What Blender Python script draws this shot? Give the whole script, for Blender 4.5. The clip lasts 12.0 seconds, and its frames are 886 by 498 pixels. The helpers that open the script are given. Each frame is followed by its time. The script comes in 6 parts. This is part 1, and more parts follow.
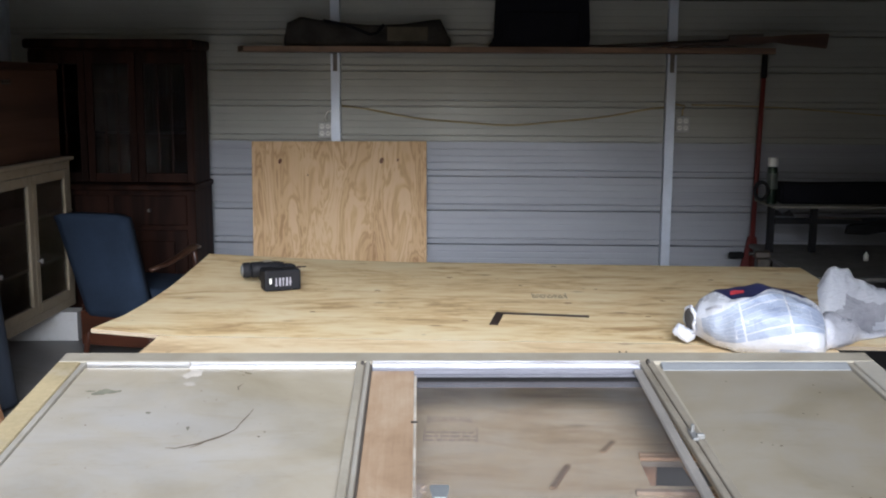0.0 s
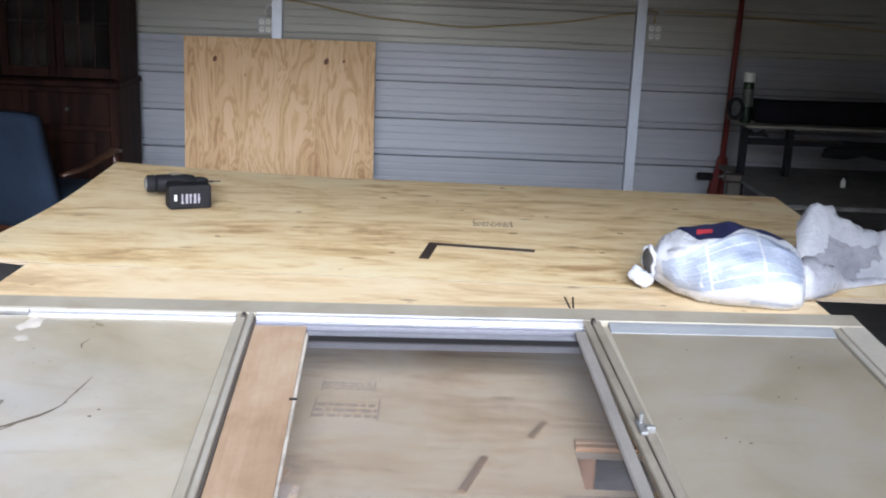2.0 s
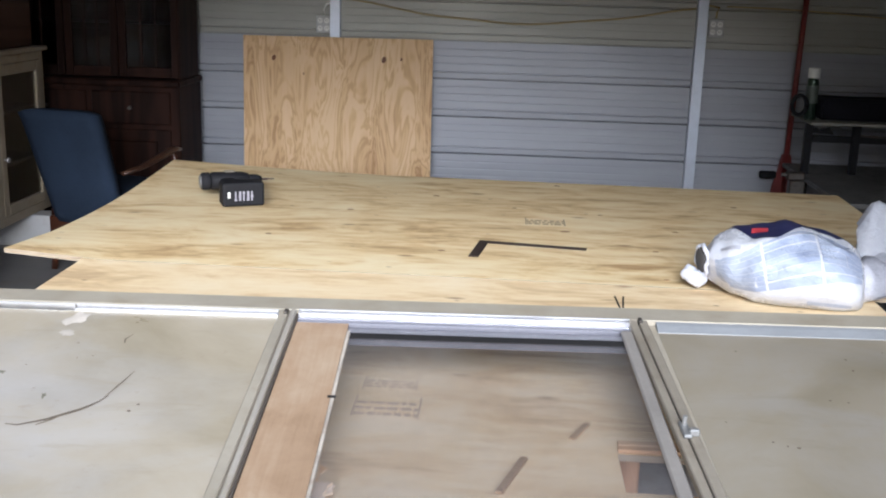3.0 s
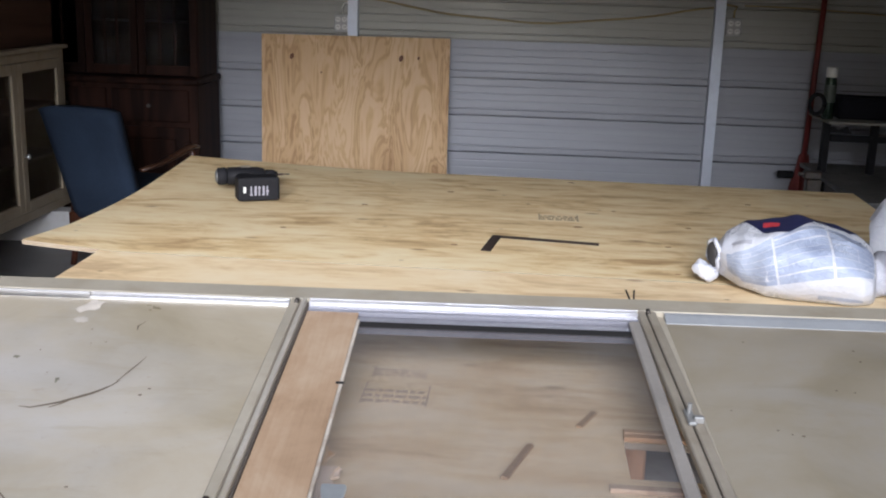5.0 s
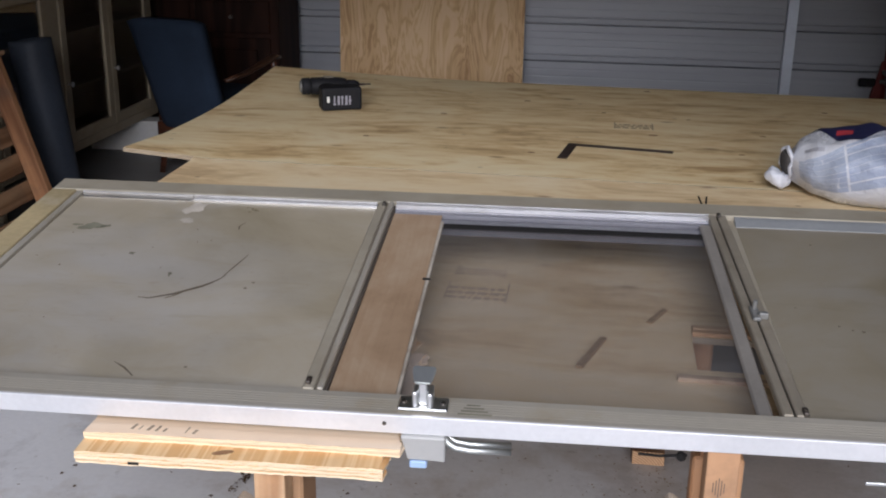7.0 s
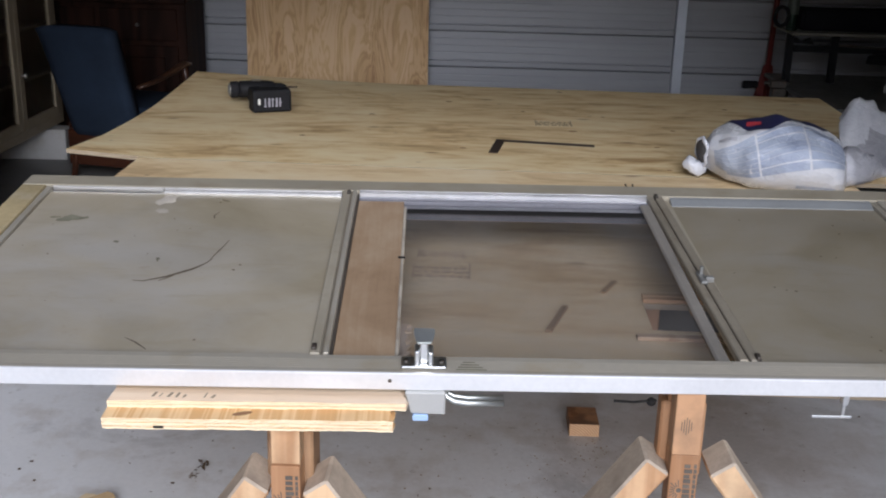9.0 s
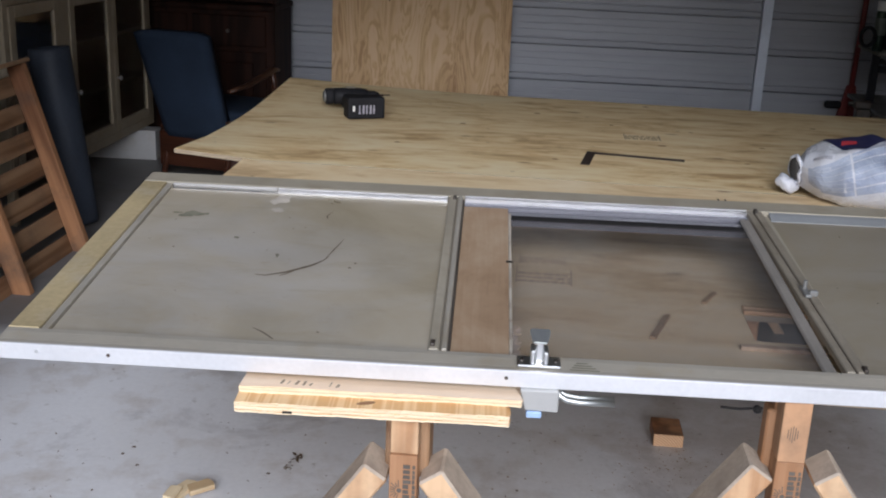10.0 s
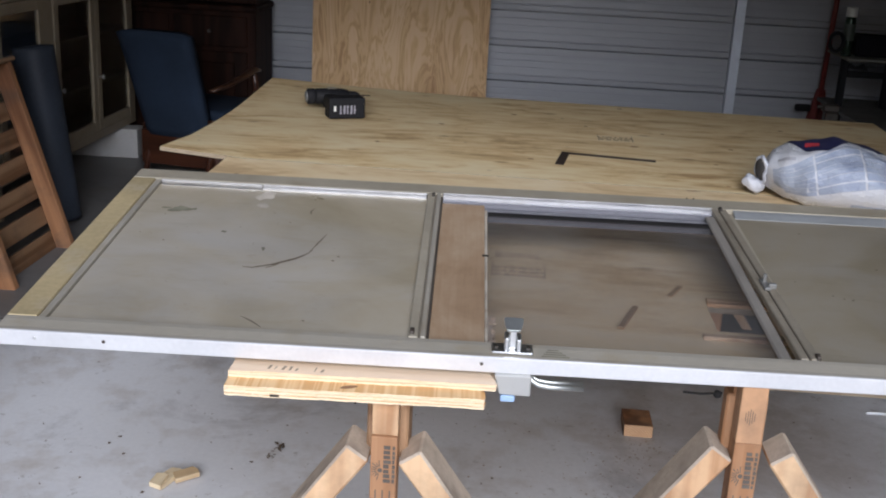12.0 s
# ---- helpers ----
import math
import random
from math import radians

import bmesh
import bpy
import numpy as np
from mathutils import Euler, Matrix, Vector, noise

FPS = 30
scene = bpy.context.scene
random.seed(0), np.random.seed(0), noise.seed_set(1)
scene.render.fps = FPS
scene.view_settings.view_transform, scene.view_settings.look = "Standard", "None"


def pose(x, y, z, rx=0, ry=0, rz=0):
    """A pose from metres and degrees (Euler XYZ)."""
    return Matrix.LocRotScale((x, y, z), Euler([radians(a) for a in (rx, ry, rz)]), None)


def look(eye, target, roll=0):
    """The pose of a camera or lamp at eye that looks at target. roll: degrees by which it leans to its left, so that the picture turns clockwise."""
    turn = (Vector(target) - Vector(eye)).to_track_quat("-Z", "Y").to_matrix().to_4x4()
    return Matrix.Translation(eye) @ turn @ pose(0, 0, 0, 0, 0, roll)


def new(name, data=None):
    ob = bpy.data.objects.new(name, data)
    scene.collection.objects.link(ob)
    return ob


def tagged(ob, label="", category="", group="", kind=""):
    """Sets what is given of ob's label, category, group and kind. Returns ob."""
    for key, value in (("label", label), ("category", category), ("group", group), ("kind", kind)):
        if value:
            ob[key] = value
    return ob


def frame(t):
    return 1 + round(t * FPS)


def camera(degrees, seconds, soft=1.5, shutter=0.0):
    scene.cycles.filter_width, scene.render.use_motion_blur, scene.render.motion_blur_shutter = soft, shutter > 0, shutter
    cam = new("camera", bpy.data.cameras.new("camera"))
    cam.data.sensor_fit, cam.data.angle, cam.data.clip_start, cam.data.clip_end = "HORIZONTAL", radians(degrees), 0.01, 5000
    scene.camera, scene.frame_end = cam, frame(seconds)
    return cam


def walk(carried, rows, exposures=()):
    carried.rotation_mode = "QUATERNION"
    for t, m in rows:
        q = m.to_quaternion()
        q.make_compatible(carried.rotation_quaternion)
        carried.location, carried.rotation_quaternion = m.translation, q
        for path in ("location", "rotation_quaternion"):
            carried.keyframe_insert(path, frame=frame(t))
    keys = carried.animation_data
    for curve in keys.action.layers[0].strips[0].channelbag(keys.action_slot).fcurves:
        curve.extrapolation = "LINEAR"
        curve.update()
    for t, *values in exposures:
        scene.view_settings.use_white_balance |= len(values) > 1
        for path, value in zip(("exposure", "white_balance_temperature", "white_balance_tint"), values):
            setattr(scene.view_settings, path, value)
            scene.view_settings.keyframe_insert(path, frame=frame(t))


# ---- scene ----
cam = camera(44.9, 12.0, soft=2.0)
EXPOSURES = [(0, 0.45, 5350, 11), (0.5, 0.63, 5330, 12), (1, 0.6, 5330, 12), (1.5, 0.72, 5250, 12), (2, 0.70, 5230, 12), (2.5, 0.6, 5300, 12), (4.5, 0.75, 5400, 12), (5, 0.33, 5450, 14), (5.5, -0.15, 5550, 14), (6, -0.25, 5550, 14), (6.5, -0.65, 5600, 15), (7.5, -0.6, 5600, 14), (9.5, -0.54, 5490, 13), (10.75, -0.57, 5480, 13), (12, -0.53, 5490, 13)]
PATH = [
    (0, (0.987, -1.720, 1.577), (0.936, 0.255, 1.268), 0.29),
    (0.5, (1.024, -1.483, 1.561), (0.999, 0.491, 1.242), 0.96),
    (1, (1.045, -1.284, 1.546), (1.048, 0.692, 1.236), 1.61),
    (1.5, (1.070, -1.244, 1.557), (1.096, 0.735, 1.269), 2.09),
    (2, (1.104, -1.209, 1.552), (1.117, 0.732, 1.069), 2.30),
    (2.5, (1.124, -1.192, 1.550), (1.048, 0.745, 1.059), 2.17),
    (4.5, (1.189, -1.176, 1.522), (1.060, 0.762, 1.047), 1.48),
    (5, (1.166, -1.206, 1.526), (1.025, 0.729, 1.040), 1.73),
    (5.5, (1.169, -1.284, 1.531), (1.001, 0.645, 1.029), 1.48),
    (6, (1.161, -1.298, 1.531), (0.959, 0.612, 0.973), 1.47),
    (6.5, (1.169, -1.306, 1.539), (0.929, 0.570, 0.887), 1.09),
    (7, (1.163, -1.334, 1.549), (0.896, 0.539, 0.900), 0.83),
    (7.5, (1.172, -1.355, 1.553), (0.909, 0.521, 0.914), 0.06),
    (9.5, (0.944, -1.583, 1.538), (0.926, 0.318, 0.918), 1.85),
    (10, (0.911, -1.610, 1.547), (0.748, 0.288, 0.938), 2.35),
    (10.5, (0.901, -1.600, 1.536), (0.716, 0.300, 0.941), 2.98),
    (11, (0.903, -1.606, 1.537), (0.730, 0.295, 0.942), 3.05),
    (11.5, (0.916, -1.640, 1.546), (0.760, 0.261, 0.945), 2.93),
    (12, (0.918, -1.715, 1.566), (0.796, 0.187, 0.960), 2.95),
]
walk(cam, [(t, look(eye, target, roll)) for t, eye, target, roll in PATH], EXPOSURES)

# ---- light ----
world = bpy.data.worlds.new("sky")
scene.world = world
world.use_nodes = True
wn = world.node_tree
sky = wn.nodes.new("ShaderNodeTexSky")
sky.sky_type, sky.sun_disc = "NISHITA", False
sky.sun_elevation, sky.sun_rotation = radians(26), radians(174)
sky.air_density, sky.dust_density = 1.0, 6.0
wn.links.new(sky.outputs[0], wn.nodes["Background"].inputs[0])
wn.nodes["Background"].inputs[1].default_value = 0.09

# hazy day: open to the front; an unseen added roof shades the far end
sun = new("sun", bpy.data.lights.new("sun", "SUN"))
sun.data.energy, sun.data.angle, sun.data.color = 5.0, radians(42), (1.0, 0.97, 0.92)
sun.matrix_world = look((0.8, -7.5, 3.8), (0, 0, 0))

# opening in the unseen front wall, sized to shape the daylight inside
OPEN_X0, OPEN_X1, OPEN_Z = -0.85, 2.62, 2.18
FRONT_Y, BACK_Y, WEST_X, EAST_X, CEIL_Z = 0.3, 5.53, -2.3, 4.9, 2.75

# ---- materials ----


class Mat:
    """A node material with a few short ways to wire it."""

    def __init__(self, name, rough=0.6, metal=0.0, spec=0.5):
        self.m = bpy.data.materials.new(name)
        self.m.use_nodes = True
        self.t = self.m.node_tree
        self.b = self.t.nodes["Principled BSDF"]
        self.b.inputs["Roughness"].default_value = rough
        self.b.inputs["Metallic"].default_value = metal
        self.b.inputs["Specular IOR Level"].default_value = spec
        self.coord = self.t.nodes.new("ShaderNodeTexCoord")

    def put(self, socket, value):
        if isinstance(value, bpy.types.NodeSocket):
            self.t.links.new(value, socket)
        else:
            socket.default_value = value

    def space(self, scale=(1, 1, 1), rot=(0, 0, 0), shift=(0, 0, 0), each=False):
        mp = self.t.nodes.new("ShaderNodeMapping")
        mp.inputs["Scale"].default_value = scale
        mp.inputs["Rotation"].default_value = [radians(a) for a in rot]
        mp.inputs["Location"].default_value = shift
        src = self.coord.outputs["Object"]
        if each:
            info = self.t.nodes.new("ShaderNodeObjectInfo")
            add = self.t.nodes.new("ShaderNodeVectorMath")
            add.operation = "MULTIPLY_ADD"
            self.put(add.inputs[0], info.outputs["Random"])
            add.inputs[1].default_value = (37.0, 53.0, 29.0)
            self.put(add.inputs[2], src)
            src = add.outputs[0]
        self.put(mp.inputs["Vector"], src)
        return mp.outputs[0]

    def noise(self, vec, scale, detail=4.0, rough=0.55, warp=0.0):
        n = self.t.nodes.new("ShaderNodeTexNoise")
        self.put(n.inputs["Vector"], vec)
        for key, v in (("Scale", scale), ("Detail", detail), ("Roughness", rough), ("Distortion", warp)):
            n.inputs[key].default_value = v
        return n.outputs["Fac"]

    def cells(self, vec, scale):
        n = self.t.nodes.new("ShaderNodeTexVoronoi")
        self.put(n.inputs["Vector"], vec)
        n.inputs["Scale"].default_value = scale
        return n.outputs["Distance"]

    def math(self, op, a, b=0.0, c=0.0):
        n = self.t.nodes.new("ShaderNodeMath")
        n.operation = op
        for s, v in zip(n.inputs, (a, b, c)):
            self.put(s, v)
        return n.outputs[0]

    def ramp(self, fac, *stops):
        n = self.t.nodes.new("ShaderNodeValToRGB")
        while len(n.color_ramp.elements) < len(stops):
            n.color_ramp.elements.new(0.5)
        for e, (p, c) in zip(n.color_ramp.elements, stops):
            e.position = p
            e.color = (*c, 1) if hasattr(c, "__len__") else (c, c, c, 1)
        self.put(n.inputs[0], fac)
        return n.outputs[0]

    def mix(self, fac, a, b, mode="MIX"):
        n = self.t.nodes.new("ShaderNodeMix")
        n.data_type, n.blend_type = "RGBA", mode
        for s, v in ((n.inputs[0], fac), (n.inputs[6], a), (n.inputs[7], b)):
            if isinstance(v, tuple):
                v = (*v, 1) if len(v) == 3 else v
            self.put(s, v)
        return n.outputs[2]

    def color(self, v):
        self.put(self.b.inputs["Base Color"], (*v, 1) if isinstance(v, tuple) and len(v) == 3 else v)
        return self

    def rough(self, v):
        self.put(self.b.inputs["Roughness"], v)
        return self

    def bump(self, height, strength=0.3, dist=0.002):
        n = self.t.nodes.new("ShaderNodeBump")
        n.inputs["Strength"].default_value, n.inputs["Distance"].default_value = strength, dist
        self.put(n.inputs["Height"], height)
        self.put(self.b.inputs["Normal"], n.outputs[0])
        return self


def wood(name, light, dark, long=0, figure=5.0, stretch=7.0, rough=0.62, grime=0.0, spec=0.5):
    """Flat-sawn wood: contour lines of a stretched noise field make the cathedral figure. long: axis of the grain."""
    m = Mat(name, rough, spec=spec)
    s = [stretch] * 3
    s[long] = 0.75
    v = m.space(tuple(s), each=True)
    field = m.noise(v, 0.55, 2.5, 0.5, 0.4)
    rings = m.math("SINE", m.math("MULTIPLY", field, figure * 6.283))
    rings = m.math("MULTIPLY_ADD", rings, 0.5, 0.5)
    f = [60.0] * 3
    f[long] = 1.6
    fibre = m.noise(m.space(tuple(f), each=True), 1.0, 3.0, 0.6)
    broad = m.noise(m.space((1.2, 1.2, 1.2), each=True), 1.6, 3.0)
    tone = m.math("ADD", m.math("MULTIPLY", rings, 0.55), m.math("MULTIPLY", fibre, 0.55))
    tone = m.math("ADD", tone, m.math("MULTIPLY", broad, 0.35))
    col = m.ramp(tone, (0.42, light), (0.75, tuple(0.55 * a + 0.45 * b for a, b in zip(light, dark))), (1.05, dark))
    if grime:
        g = m.noise(m.space((1, 1, 1), shift=(3, 1, 7), each=True), 5.0, 6.0, 0.65)
        col = m.mix(m.math("MULTIPLY", m.ramp(g, (0.48, 0.0), (0.72, 1.0)), grime), col, (0.07, 0.06, 0.05))
    m.color(col)
    m.bump(m.math("ADD", fibre, m.math("MULTIPLY", rings, 0.4)), 0.25, 0.0012)
    return m.m


def plain(name, col, rough=0.6, metal=0.0, vary=0.25, scale=9.0, bump=0.08, spec=0.5, stain=None):
    """One colour with blotches at two scales and a fine relief."""
    m = Mat(name, rough, metal, spec)
    v = m.space(each=True)
    big, fine = m.noise(v, scale * 0.35, 4), m.noise(v, scale * 8, 3, 0.6)
    f = m.math("ADD", m.math("MULTIPLY", big, 0.7), m.math("MULTIPLY", fine, 0.3))
    c = m.ramp(f, (0.3, tuple(a * (1 - vary) for a in col)), (0.7, tuple(min(1, a * (1 + vary)) for a in col)))
    if stain:
        c = m.mix(m.math("MULTIPLY", m.ramp(m.noise(v, scale, 6, 0.7), (0.5, 0.0), (0.68, 1.0)), 0.6), c, stain)
    m.color(c)
    m.rough(m.ramp(big, (0.3, max(0.02, rough - 0.1)), (0.7, min(1, rough + 0.12))))
    if bump:
        m.bump(fine, bump, 0.002)
    return m.m


def pine_sheet(name, shift, k=(1, 1, 1), calm=0.0):
    """Sanded pine plywood: long soft blotches and short dashes of darker wood, faint fibres and pin knots."""
    m = Mat(name, 0.58)
    patch = m.noise(m.space((1.9, 6.2, 6.0), shift=shift), 1.0, 7.0, 0.64, 1.0)
    cloud = m.noise(m.space((1.6, 2.8, 1), shift=shift), 2.4, 5.0, 0.62, 1.4)
    line = m.noise(m.space((1.6, 26, 26), shift=shift), 1.0, 4.0, 0.6, 0.6)
    dash = m.noise(m.space((5.5, 22, 30), shift=shift), 1.0, 3.0, 0.62, 0.9)
    fibre = m.noise(m.space((5, 150, 150), shift=shift), 1.0, 3.0, 0.6)
    tone = m.math("ADD", m.math("MULTIPLY", patch, 0.50), m.math("MULTIPLY", cloud, 0.28))
    tone = m.math("ADD", tone, m.math("MULTIPLY_ADD", fibre, 0.08, m.math("MULTIPLY", line, 0.13)))
    tone = m.math("ADD", tone, m.math("MULTIPLY", dash, 0.22))
    stops = ((0.515, (0.78, 0.66, 0.42)), (0.588, (0.735, 0.585, 0.335)), (0.636, (0.65, 0.48, 0.245)), (0.720, (0.40, 0.26, 0.12)))
    stops = [(p, tuple(a + (b - a) * calm for a, b in zip(c, stops[1][1]))) for p, c in stops]
    col = m.ramp(tone, *[(p, tuple(a * b for a, b in zip(c, k))) for p, c in stops])
    d = m.cells(m.space((3.6, 9, 9), shift=(0.3, 0.2, 0)), 0.85)
    col = m.mix(m.ramp(d, (0.03, 0.8), (0.10, 0.0)), col, (0.20, 0.105, 0.05))
    d = m.cells(m.space((6, 11, 9), shift=(2.3, 5.2, 0)), 1.0)
    col = m.mix(m.ramp(d, (0.02, 0.85), (0.07, 0.0)), col, (0.13, 0.07, 0.035))
    m.color(col).rough(m.ramp(patch, (0.3, 0.46), (0.7, 0.64)))
    return m.bump(m.math("ADD", line, fibre), 0.18, 0.0008).m


def rotary_panel():
    """Rotary-cut panel standing on edge: orange-tan with upright, softly winding flame figure."""
    m = Mat("rotary_cut_plywood", 0.6)
    flame = m.noise(m.space((6.5, 6.5, 1.5)), 1.0, 4.0, 0.55, 0.9)
    rings = m.math("MULTIPLY_ADD", m.math("SINE", m.math("MULTIPLY", flame, 64.0)), 0.5, 0.5)
    fibre = m.noise(m.space((120, 120, 4)), 1.0, 3.0, 0.6)
    strip = m.noise(m.space((5, 1, 0.5)), 1.0, 3.0)
    tone = m.math("ADD", m.math("MULTIPLY", flame, 0.46), m.math("MULTIPLY", m.math("POWER", rings, 2.0), 0.135))
    tone = m.math("ADD", tone, m.math("MULTIPLY_ADD", fibre, 0.12, m.math("MULTIPLY", strip, 0.26)))
    col = m.ramp(tone, (0.39, (0.70, 0.50, 0.28)), (0.475, (0.62, 0.41, 0.20)), (0.56, (0.52, 0.325, 0.15)), (0.65, (0.40, 0.23, 0.095)))
    m.color(col)
    return m.bump(m.math("ADD", rings, fibre), 0.15, 0.0008).m


def stained_strip():
    """Old brown plywood, faded and blotched."""
    m = Mat("brown_plywood", 0.6)
    v = m.space()
    blot, mid = m.noise(m.space((3, 1.6, 2)), 2.6, 5, 0.6, 0.8), m.noise(v, 14, 5, 0.65)
    fibre = m.noise(m.space((150, 5, 90)), 1.0, 3, 0.6)
    f = m.math("ADD", m.math("MULTIPLY", blot, 0.6), m.math("MULTIPLY_ADD", mid, 0.25, m.math("MULTIPLY", fibre, 0.2)))
    c = m.ramp(f, (0.36, (0.235, 0.155, 0.09)), (0.52, (0.315, 0.218, 0.135)), (0.68, (0.39, 0.30, 0.205)))
    c = m.mix(m.math("MULTIPLY", m.ramp(m.noise(m.space(shift=(5, 2, 1)), 9, 6, 0.7), (0.6, 0.0), (0.72, 1.0)), 0.5), c, (0.17, 0.10, 0.06))
    m.color(c)
    return m.bump(fibre, 0.2, 0.001).m


PLY = pine_sheet("pine_plywood", (0, 0, 0))
PLY_PALE = pine_sheet("paler_pine_plywood", (3.7, 1.9, 0), (1.0, 1.0, 1.07), 0.3)
PLY_UP = rotary_panel()
PLY_BROWN = stained_strip()
PLY_FRESH = wood("fresh_cut_plywood", (0.90, 0.64, 0.34), (0.74, 0.44, 0.18), 1, 4.0, 95.0, grime=0.15)
LUMBER = wood("framing_lumber", (0.64, 0.44, 0.26), (0.42, 0.235, 0.115), 2, 4.0, 14.0, grime=0.5)
LUMBER_X = wood("sawn_lumber", (0.66, 0.46, 0.27), (0.44, 0.25, 0.12), 0, 4.0, 14.0, grime=0.25)
LUMBER_Y = wood("dusty_lumber", (0.58, 0.43, 0.28), (0.36, 0.22, 0.12), 1, 4.0, 14.0, grime=0.45)
PALLET = wood("pallet_wood", (0.36, 0.22, 0.12), (0.18, 0.09, 0.04), 1, 4.0, 10.0, grime=0.5)
PALLET_UP = wood("pallet_stringer_wood", (0.40, 0.20, 0.092), (0.17, 0.072, 0.03), 2, 4.0, 14.0, grime=0.75)
LUMBER_RED = wood("orange_pine", (0.46, 0.265, 0.14), (0.29, 0.145, 0.065), 2, 4.0, 12.0, grime=0.6)
DUSTY_TOP = plain("dusty_sawn_face", (0.46, 0.385, 0.305), 0.85, vary=0.35, scale=14, stain=(0.16, 0.13, 0.10))
SHELF_WOOD = wood("old_shelf_wood", (0.26, 0.16, 0.10), (0.13, 0.07, 0.04), 0, 4.0, 10.0, grime=0.4)
HUTCH = wood("dark_stained_wood", (0.027, 0.0105, 0.0065), (0.011, 0.0042, 0.0026), 2, 4.0, 9.0, rough=0.6, spec=0.12)
CHEST = wood("worn_brown_wood", (0.085, 0.042, 0.026), (0.040, 0.018, 0.011), 0, 4.0, 9.0, rough=0.5, spec=0.3)
TABLE = wood("red_brown_wood", (0.070, 0.024, 0.012), (0.034, 0.012, 0.006), 0, 4.0, 9.0, rough=0.35)
CREAM = plain("cream_paint", (0.32, 0.27, 0.195), 0.5, vary=0.12, stain=(0.24, 0.19, 0.12))
WHITE = plain("white_board", (0.52, 0.52, 0.52), 0.55, vary=0.1, stain=(0.4, 0.38, 0.34))
BLUE = plain("blue_upholstery", (0.022, 0.033, 0.056), 0.95, vary=0.25, scale=14, bump=0.5, spec=0.15)
SLATE = plain("slate_blue_vinyl", (0.030, 0.037, 0.052), 0.65, vary=0.3, scale=8, spec=0.3)
BLACK = plain("black_plastic", (0.014, 0.014, 0.016), 0.6, vary=0.3, spec=0.15)
BLACK_CLOTH = plain("black_cloth", (0.012, 0.012, 0.016), 0.95, vary=0.4, spec=0.1)
CAMO = plain("brown_canvas", (0.045, 0.041, 0.037), 0.95, vary=0.6, scale=20, bump=0.4, spec=0.1)
TAN = plain("tan_canvas", (0.11, 0.095, 0.07), 0.95, vary=0.3, scale=20, bump=0.4, spec=0.1)
STEEL = plain("dark_steel", (0.10, 0.09, 0.08), 0.45, 0.8, vary=0.4, stain=(0.12, 0.05, 0.03))
RUSTY = plain("dark_rusty_square", (0.05, 0.035, 0.028), 0.6, 0.4, vary=0.3)
LEVER = plain("tarnished_chrome", (0.55, 0.57, 0.56), 0.45, 1.0, vary=0.15, bump=0)
CHROME = plain("worn_chrome", (0.78, 0.79, 0.79), 0.36, 1.0, vary=0.08, bump=0)
RED = plain("red_paint", (0.15, 0.022, 0.02), 0.5, vary=0.3, stain=(0.1, 0.02, 0.02))
RED_CLOTH = plain("red_print", (0.42, 0.04, 0.05), 0.5, vary=0.1)
PLATE_W = plain("white_plastic", (0.70, 0.70, 0.66), 0.4, vary=0.06)
GREY_PLATE = plain("grey_paint", (0.42, 0.42, 0.41), 0.45, 0.2, vary=0.08)
PALE_BLUE = plain("pale_blue_plastic", (0.36, 0.50, 0.75), 0.4, vary=0.08)
INK = plain("faded_ink", (0.10, 0.085, 0.07), 0.8, vary=0.4)
FAINT = plain("very_faint_stamp_ink", (0.44, 0.35, 0.25), 0.8, vary=0.35)
SHIM = wood("brown_shim_wood", (0.36, 0.25, 0.14), (0.22, 0.13, 0.065), 1, 4.0, 20.0)
WORN = plain("worn_pale_edge", (0.40, 0.36, 0.30), 0.7, vary=0.35, scale=30, stain=(0.22, 0.17, 0.12))
STAMP = plain("worn_stamp_ink", (0.30, 0.235, 0.165), 0.8, vary=0.4)
NAVY = plain("navy_print", (0.02, 0.022, 0.07), 0.45, vary=0.2)
CORD = plain("yellow_cord", (0.36, 0.28, 0.13), 0.6, vary=0.2)
GREEN = plain("green_can_paint", (0.03, 0.05, 0.035), 0.3, 0.5, vary=0.3)
GAP = plain("dirty_brown_gap", (0.075, 0.062, 0.05), 0.8, vary=0.3)
RUBBER = plain("dark_gap", (0.018, 0.017, 0.017), 0.85, vary=0.2, spec=0.15)
SAWDUST = plain("sawdust_brown", (0.29, 0.22, 0.15), 0.9, vary=0.4)
LEATHER = plain("leaf_litter_brown", (0.10, 0.065, 0.035), 0.9, vary=0.5)


def siding_material(name, low, high):
    m = Mat(name, 0.42, 0.25)
    v = m.space(each=True)
    streak = m.noise(m.space((0.5, 1, 9), each=True), 2.0, 4)
    dust = m.noise(v, 1.1, 6, 0.6)
    c = m.ramp(m.math("ADD", m.math("MULTIPLY", streak, 0.4), m.math("MULTIPLY", dust, 0.6)), (0.3, low), (0.75, high))
    m.color(c).rough(m.ramp(dust, (0.3, 0.36), (0.7, 0.58)))
    return m.bump(m.noise(m.space((1.2, 1, 3)), 2.0, 2), 0.2, 0.006).m


def aluminium(name, dull, brush=0):
    m = Mat(name, 0.36, 1.0)
    s = [90.0] * 3
    s[brush] = 1.2
    line = m.noise(m.space(tuple(s)), 1.0, 3, 0.6)
    dirt = m.noise(m.space(), 6.0, 6, 0.68)
    c = m.ramp(line, (0.3, tuple(a * 0.86 for a in dull)), (0.7, dull))
    c = m.mix(m.math("MULTIPLY", m.ramp(dirt, (0.5, 0.0), (0.75, 1.0)), 0.5), c, (0.24, 0.20, 0.14))
    m.color(c).rough(m.ramp(dirt, (0.35, 0.30), (0.7, 0.55)))
    return m.bump(line, 0.12, 0.0006).m


